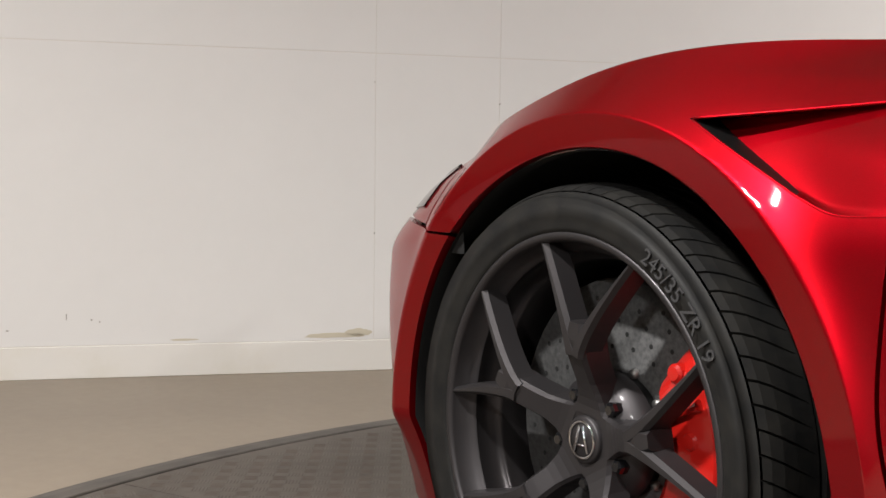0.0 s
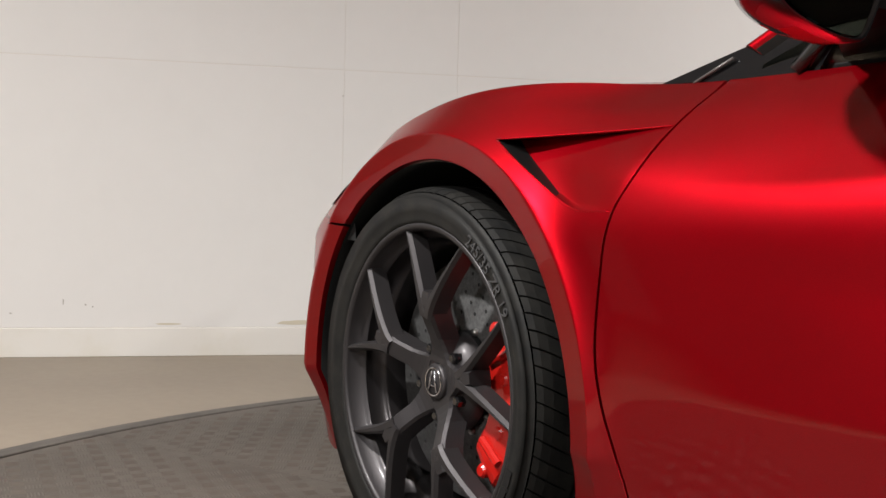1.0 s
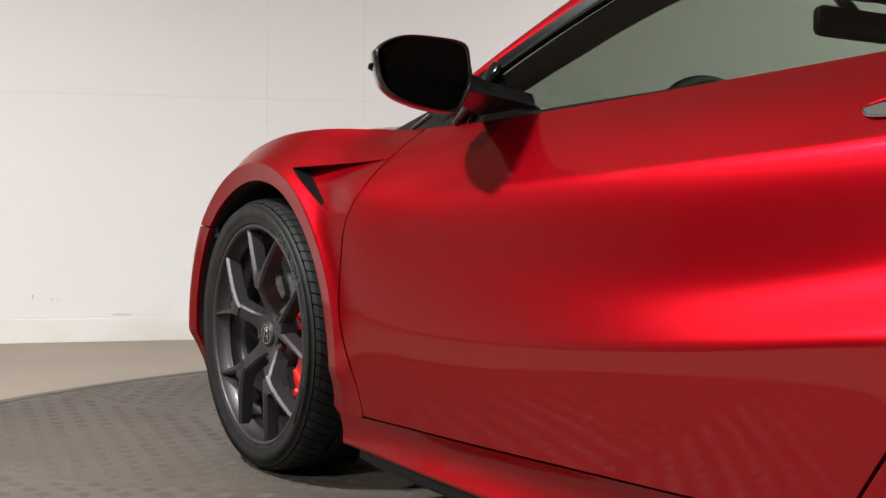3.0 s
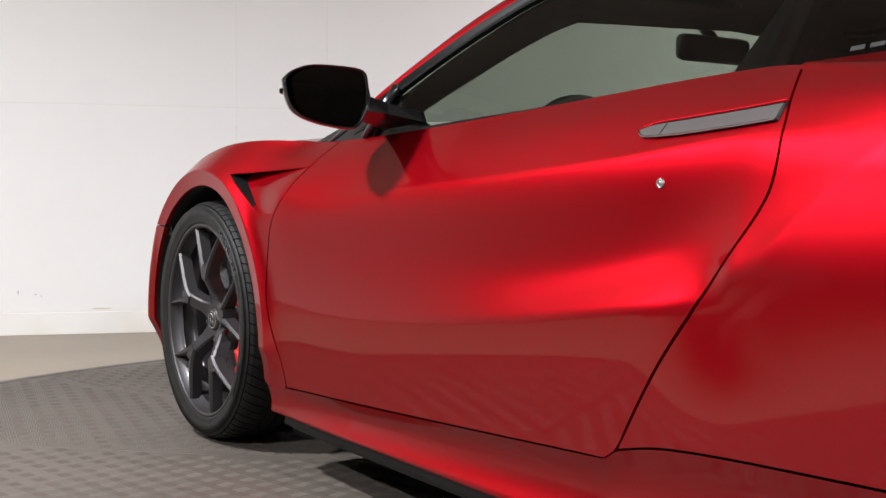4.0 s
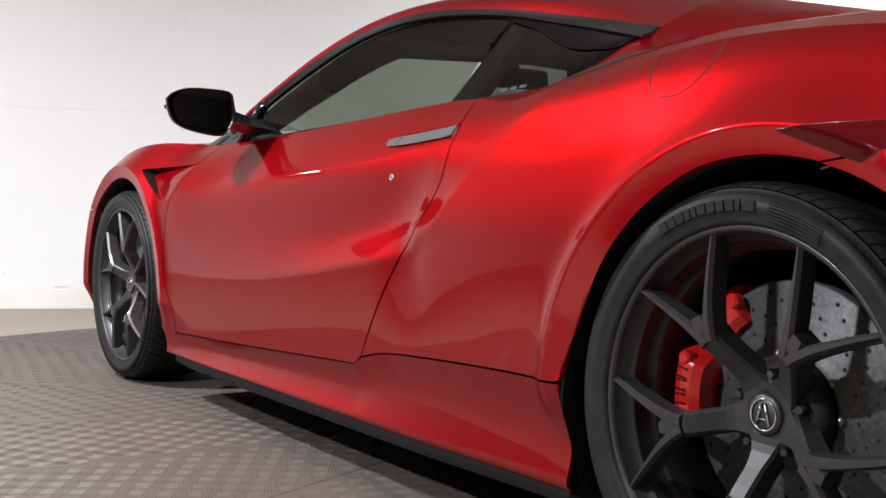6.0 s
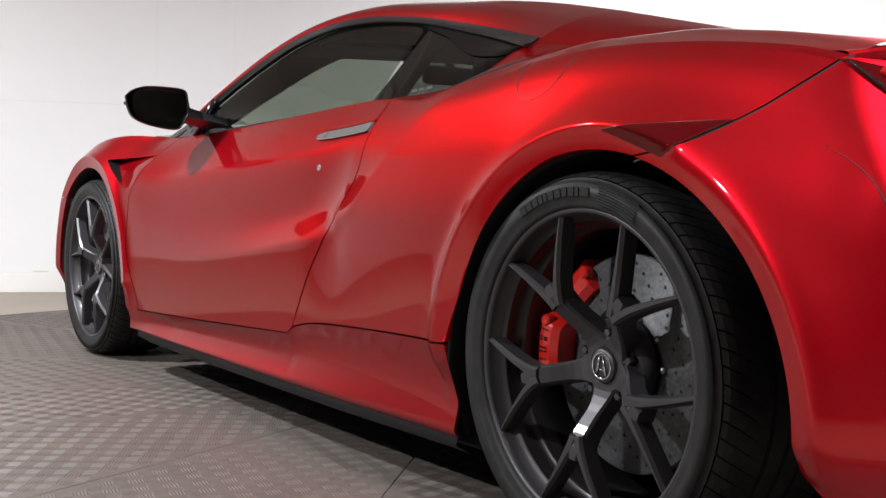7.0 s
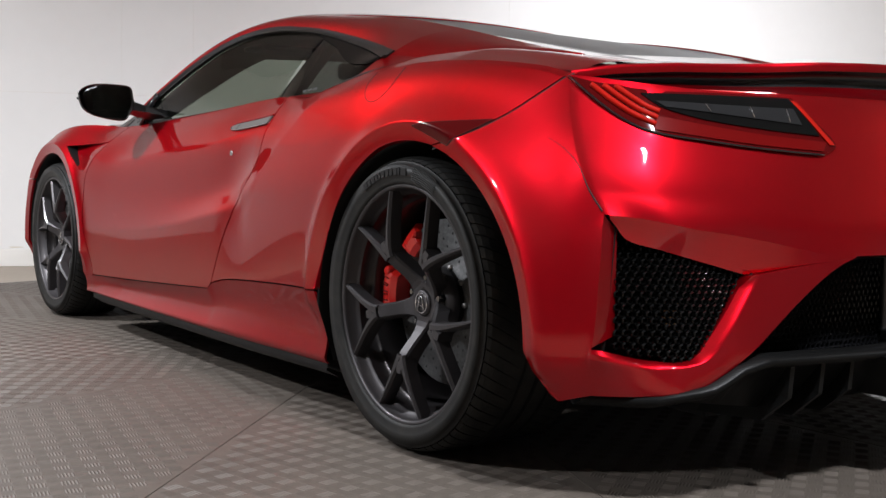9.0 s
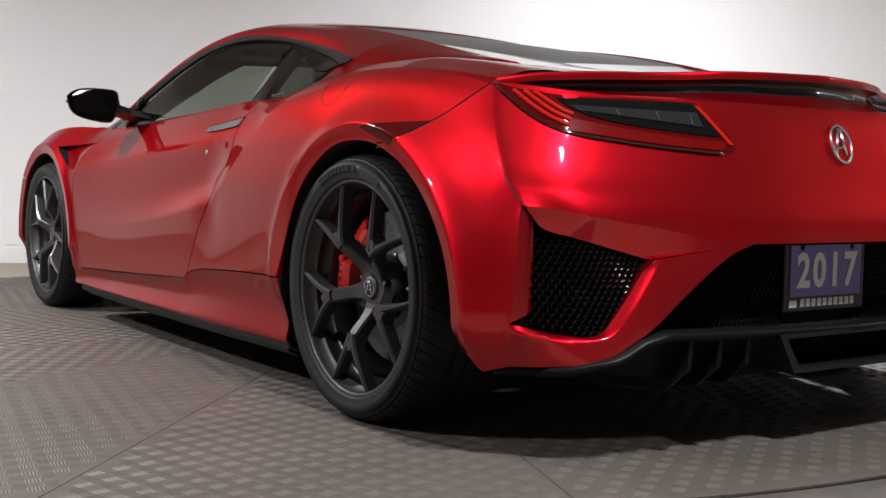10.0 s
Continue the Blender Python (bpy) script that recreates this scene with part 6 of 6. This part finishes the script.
for s in SIDES:
    rings = []
    for x, g, dy, dz in ((-0.556, 0.93, 0, 0), (-0.550, 0.97, 0, 0), (-0.553, 1.0, 0, 0), (-0.572, 1.0, -0.004, 0), (-0.605, 0.93, -0.014, -0.002), (-0.640, 0.76, -0.028, -0.004), (-0.662, 0.54, -0.036, -0.006), (-0.674, 0.28, -0.04, -0.006), (-0.676, 0.02, -0.04, -0.006)):
        p = mc + (loop - mc) * g
        rings.append(np.stack([np.full(len(p), x) + 0.10 * (p[:, 0] - 0.97), -s * (p[:, 0] + dy), p[:, 1] + dz], 1))
    k, m = len(loop), len(rings)
    v = np.vstack(rings)
    black, red = [], []
    for i in range(m - 1):
        for j in range(k):
            q = (j + 1) % k
            f = (i * k + j, i * k + q, (i + 1) * k + q, (i + 1) * k + j)
            f = f if s > 0 else f[::-1]
            zc = v[list(f), 2].mean()
            (red if i >= 3 and zc < 0.792 and i < 6 else black).append(f)
    mirror = part("door_mirror", (v.tolist(), black), BLACK_GLOSS, CAR, "gloss black door mirror with a red underside")
    part("mirror_underside", (v.tolist(), red), PAINT, mirror, "red mirror underside")
    gl = np.stack([0.8825 + (loop[:, 0] - 0.8716) * 0.86, mc[1] + (loop[:, 1] - mc[1]) * 0.92], 1)
    face = [(-0.5535 + 0.10 * (p[0] - 0.97), -s * p[0], p[1]) for p in gl]
    part("mirror_glass", (face, [tuple(range(len(face))) if s > 0 else tuple(range(len(face)))[::-1]]), material("mirror_silver", (0.30, 0.30, 0.31), 0.02, 1.0), mirror, "dark mirror glass", smooth=False)
    part("turn_signal", tube([(-0.566, -s * 1.070, 0.853), (-0.590, -s * 1.058, 0.851), (-0.615, -s * 1.036, 0.849)], [0.003, 0.0045, 0.003], 8), LAMP_CLEAR, mirror, "small clear turn signal")
    arm = [[(-0.700, -s * 0.752, 0.788), (-0.545, -s * 0.748, 0.800), (-0.560, -s * 0.745, 0.822), (-0.690, -s * 0.748, 0.830)],
           [(-0.650, -s * 0.83, 0.800), (-0.560, -s * 0.83, 0.815), (-0.567, -s * 0.83, 0.838), (-0.640, -s * 0.83, 0.842)],
           [(-0.640, -s * 0.90, 0.815), (-0.565, -s * 0.90, 0.822), (-0.567, -s * 0.90, 0.858), (-0.635, -s * 0.90, 0.862)]]
    av = np.array(arm).reshape(-1, 3)
    af = [(r * 4 + j, r * 4 + (j + 1) % 4, (r + 1) * 4 + (j + 1) % 4, (r + 1) * 4 + j) for r in range(2) for j in range(4)] + [(0, 1, 2, 3), (8, 9, 10, 11)]
    part("mirror_arm", (av.tolist(), af), BLACK_SATIN, mirror, smooth=False)
    # black corner panel at the foot of the windscreen pillar
    tri = [(-0.985, -s * 0.788, 0.7690), (-0.715, -s * 0.778, 0.7750), (-0.672, -s * 0.756, 0.868), (-0.705, -s * 0.757, 0.852)]
    part("corner_trim", prism(tri, (0, s, 0), 0.012), BLACK_GLOSS, CAR, "gloss black corner trim", smooth=False)
    part("corner_trim_line", tube([(-0.905, -s * 0.788, 0.7715), (-0.845, -s * 0.781, 0.800)], 0.0022, 6), HANDLE, CAR, "thin bright joint")
    sail = [(-0.742, -s * 0.768, 0.777), (-0.525, -s * 0.752, 0.790), (-0.640, -s * 0.748, 0.832), (-0.668, -s * 0.742, 0.872)]
    part("sail_panel", prism(sail, (0, s, 0), 0.010), BLACK_SATIN, CAR, "black inner corner panel behind the glass", smooth=False)
    part("quarter_bar", tube([(-0.742, -s * 0.783, 0.776), (-0.655, -s * 0.752, 0.884)], 0.011, 8), BLACK_GLOSS, CAR, "black window corner bar")

part("cowl", sheet(np.array([[(-0.98 - 0.10 * (1 - abs(y) / 0.78), y, 0.774), (-0.84 - 0.22 * max(0.0, 1 - abs(y) / 0.76) ** 0.8, y, 0.80)] for y in np.linspace(-0.775, 0.775, 30)]), (0, 0, 1)), BLACK_PLASTIC, CAR, "black cowl")

# ---------------------------------------------------------------- cabin
part("dashboard", box(-0.98, -0.52, -0.66, 0.66, 0.45, 0.765, 0.05), FABRIC, CAR, "black dashboard", smooth=True)
part("instrument_hood", box(-0.62, -0.46, -0.52, -0.20, 0.74, 0.815, 0.03), FABRIC, CAR, "black instrument hood", smooth=True)
part("cabin_floor", box(-0.9, 0.6, -0.68, 0.68, 0.152, 0.20), FABRIC, CAR, "dark cabin floor")
part("bulkhead", box(0.52, 0.60, -0.62, 0.62, 0.2, 0.985, 0.02), FABRIC, CAR, "black cabin bulkhead")
part("centre_console", box(-0.6, 0.4, -0.11, 0.11, 0.2, 0.52, 0.03), FABRIC, CAR, "black centre console", smooth=True)
rimv = revolve([(0.178 + 0.015 * math.cos(t), 0.015 * math.sin(t)) for t in np.linspace(0, 2 * math.pi, 13)], 40, "z")
wheel_pose = pose(-0.44, -0.36, 0.700, 0, 65, 0)
steer = part("steering_wheel", moved(rimv, wheel_pose), STITCH, CAR, "black steering wheel")
part("steering_hub", moved(join(revolve([(0.0, 0.02), (0.05, 0.015), (0.06, -0.02)], 20, "z"), tube([(0, -0.17, 0), (0, 0.17, 0)], 0.016, 8), tube([(0, 0, 0), (0.17, 0, 0)], 0.016, 8)), wheel_pose), FABRIC, steer)
for s in SIDES:
    back = [(0.12, 0.46), (0.22, 0.60), (0.31, 0.74), (0.36, 0.86)]
    g = np.array([[(x - 0.05 * math.cos(v * math.pi / 2) * (1 - 0.3 * v * v), -s * 0.36 + 0.23 * v * (1.0 - 0.35 * max(0, (z - 0.70) * 4)), z) for v in np.linspace(-1, 1, 13)] for x, z in spline(back, 14)])
    seat = part("seat", sheet(g, (-1, 0, 0.2), 0.0), FABRIC, CAR, "black sports seat")
    seat_back = g + np.array([0.10, 0, 0])
    part("seat_back", sheet(seat_back, (1, 0, 0)), FABRIC, seat)
    part("headrest", moved((lambda b: ([v.co.copy() for v in b.verts], [[w.index for w in f.verts] for f in b.faces]))(box(-0.05, 0.05, -0.12, 0.12, -0.07, 0.07, 0.03)), pose(0.405, -s * 0.36, 0.905, 0, 12, 0)), FABRIC, seat)
    part("seat_cushion", box(-0.35, 0.15, -s * 0.36 - 0.24, -s * 0.36 + 0.24, 0.25, 0.42, 0.05), FABRIC, seat, smooth=True)
    # inner pillar behind the door glass and the door lining
    bp = [(0.285, -s * 0.748, 0.822), (0.385, -s * 0.748, 0.826), (0.405, -s * 0.600, 1.028), (0.335, -s * 0.592, 1.036)]
    part("door_pillar", prism(bp, (0, s, 0), 0.03), BLACK_GLOSS, CAR, "black door pillar behind the glass")
    lin = np.stack([np.stack([belt[6:60, 0], -s * (belt[6:60, 1] - dy), belt[6:60, 2] - dz], 1) for dy, dz in ((0.006, 0.0), (0.05, 0.004), (0.08, 0.05), (0.09, 0.40))], 1)
    part("door_lining", sheet(lin, (0, s, 1)), FABRIC, CAR, "black door lining")
    # headlining edge
    hl = np.stack([mir(rail, s)[20:74] * np.array((1, f, 1)) + np.array((0, 0, dz)) for f, dz in ((0.985, -0.004), (0.86, 0.018), (0.0, 0.042))], 1)
    part("headlining", sheet(hl, (0, 0, -1)), TRIM, CAR, "grey-brown headlining")
    inner_line = mir(path([(-0.860, 0.640, 0.802), (-0.833, 0.600, 0.830), (-0.763, 0.560, 0.876), (-0.700, 0.510, 0.922), (-0.635, 0.465, 0.966), (-0.551, 0.390, 1.022), (-0.473, 0.295, 1.064)], [(-0.473, 0.295, 1.064), (-0.466, 0.150, 1.072), (-0.462, 0.0, 1.076)], n=40), s)
    outer_line = mir(path([tuple(np.array(p) + np.array((0.002, -0.014, -0.002))) for p in RAIL[:6]], [(-0.152, 0.600, 1.059), (-0.16, 0.30, 1.084), (-0.16, 0.0, 1.092)], n=40), s)
    part("pillar_trim", sheet(np.stack([outer_line + (inner_line - outer_line) * q for q in np.linspace(0, 1, 6)], 1), (1, 0, -1)), TRIM, CAR, "grey-brown windscreen pillar trim")
    part("sun_visor", box(-0.30, -0.13, -s * 0.42 - 0.16, -s * 0.42 + 0.16, 1.022, 1.040, 0.008), STITCH, CAR, "grey sun visor")
inside_mirror = part("rear_view_mirror", box(-0.475, -0.440, -0.115, 0.115, 0.965, 1.028, 0.016), BLACK_PLASTIC, CAR, "black rear-view mirror", smooth=True)
part("mirror_stem", tube([(-0.46, 0, 1.02), (-0.50, 0, 1.066)], 0.014, 8), BLACK_PLASTIC, inside_mirror)

# ---------------------------------------------------------------- wall scuffs
for i, (s0, z0, w, h) in enumerate(((-0.98, 0.195, 0.004, 0.030), (-0.905, 0.185, 0.007, 0.007), (-1.155, 0.155, 0.010, 0.004), (-0.88, 0.178, 0.006, 0.004), (0.0, 0.46, 0.006, 0.006), (0.43, 0.90, 0.006, 0.006), (-0.003, 0.96, 0.005, 0.006))):
    pts = []
    for a in np.linspace(0, 2 * math.pi, 9)[:-1]:
        p = on_wall(s0 + w * (0.5 + 0.2 * math.sin(3 * a + i)) * math.cos(a), 0.0012)
        pts.append((p[0], p[1], z0 + h * (0.5 + 0.2 * math.cos(2 * a + i)) * math.sin(a)))
    tagged(part("scuff_mark", (pts, [tuple(range(8))]), GRIME, smooth=False), "small grey scuff mark on the wall", "scuff mark")

# yellowed smudges above the skirting beside a joint
rng = random.Random(4)
for s0, z0, w, h in ((-0.13, 0.150, 0.24, 0.018), (-0.05, 0.158, 0.10, 0.030), (-0.62, 0.146, 0.10, 0.008)):
    pts = []
    for k in range(26):
        a = 2 * math.pi * k / 26
        q = 0.5 * (0.75 + 0.25 * rng.random())
        p = on_wall(s0 + w * q * math.cos(a), 0.0010)
        pts.append((p[0], p[1], max(0.1045, z0 - 0.030 + h * q * math.sin(a))))
    tagged(part("stain", (pts, [tuple(range(26))]), STAIN, smooth=False), "yellowed smudge on the white wall", "stain")

# ---------------------------------------------------------------- turntable: sixteen plates with a raised tread
table = tagged(new("turntable"), "round grey turntable of worn five-bar tread plates", "turntable")
table.location = (TC[0], TC[1], TZ)
N, R0 = 16, 0.28
step = 2 * math.pi / N
first_seam = radians(-43.3)
v, f = [], []
arcs = 14
for r, z in ((R0, -0.006), (R0, -0.0008), (R0 + 0.001, 0.0), (TR - 0.001, 0.0), (TR, -0.0008), (TR, -0.006)):
    for i in range(arcs + 1):
        a = step * i / arcs
        shrink = 0.0014 * (1 - 2 * i / arcs) / max(r, 0.05)
        v.append((r * math.cos(a + shrink), r * math.sin(a + shrink), z))
for q in range(5):
    for i in range(arcs):
        f.append((q * (arcs + 1) + i, (q + 1) * (arcs + 1) + i, (q + 1) * (arcs + 1) + i + 1, q * (arcs + 1) + i + 1))
for i in (0, arcs):
    col = [q * (arcs + 1) + i for q in range(6)]
    f.append(tuple(col if i == 0 else col[::-1]))
plate_mesh = mesh_of("plate", v, f, False)
plate_mesh.materials.append(TREAD)
for n in range(N):
    ob = new("plate", plate_mesh)
    ob.parent = table
    ob.rotation_euler = (0, 0, first_seam + step * n)
part("hub_plate", revolve([(0.0, 0.0), (R0 - 0.002, 0.0), (R0 - 0.002, -0.006)], 48, "z"), TREAD, table)
part("table_drum", revolve([(0.0, -0.0075), (TR - 0.006, -0.0075), (TR - 0.006, -0.07)], 96, "z"), GAP, table)

CELL, BAR, PITCH, HIGH = 0.042, 0.0300, 0.0068, 0.0010
gx = np.arange(-2.7, 2.7, CELL)
cx, cy = np.meshgrid(gx, gx, indexing="ij")
ix, iy = np.meshgrid(np.arange(len(gx)), np.arange(len(gx)), indexing="ij")
allv, allf, at = [], [], 0
for n in range(N):
    mid_a = first_seam + step * (n + 0.5)
    ca, sa = math.cos(mid_a), math.sin(mid_a)
    r, t = np.hypot(cx, cy), np.arctan2(cy, cx)
    ok = (np.abs(t) < step / 2 - 0.02 / np.maximum(r, 0.05)) & (r > R0 + 0.02) & (r < TR - 0.025)
    wx, wy = ca * cx - sa * cy + TC[0], sa * cx + ca * cy + TC[1]
    ok &= (wy < 1.4) & (wx < 2.4)
    bx, by, kind = cx[ok], cy[ok], ((ix + iy) % 2)[ok]
    for b in range(5):
        o = (b - 2) * PITCH
        for kd in (0, 1):
            x0, y0 = bx[kind == kd], by[kind == kd]
            if not len(x0):
                continue
            L, W = BAR / 2, 0.0022
            base = np.array([(-L, o - W, 0), (L, o - W, 0), (L, o + W, 0), (-L, o + W, 0), (-L * 0.72, o, HIGH), (L * 0.72, o, HIGH)])
            c45 = math.cos(math.pi / 4 if kd else -math.pi / 4), math.sin(math.pi / 4 if kd else -math.pi / 4)
            lx, ly = base[:, 0] * c45[0] - base[:, 1] * c45[1], base[:, 0] * c45[1] + base[:, 1] * c45[0]
            px, py = x0[:, None] + lx, y0[:, None] + ly
            allv.append(np.stack([ca * px - sa * py, sa * px + ca * py, np.broadcast_to(base[:, 2], px.shape) + 0.0], -1).reshape(-1, 3))
            q = at + 6 * np.arange(len(x0))[:, None]
            allf += (q + np.array([0, 1, 5, 4])).tolist() + (q + np.array([2, 3, 4, 5])).tolist() + (q + np.array([1, 2, 5])).tolist() + (q + np.array([3, 0, 4])).tolist()
            at += 6 * len(x0)
tread_mesh = bpy.data.meshes.new("tread_bars")
tread_mesh.from_pydata(np.vstack(allv).tolist(), [], allf)
tread_mesh.materials.append(TREAD)
bars_ob = new("tread", tread_mesh)
bars_ob.parent = table
bars_ob["kind"] = "stuff"
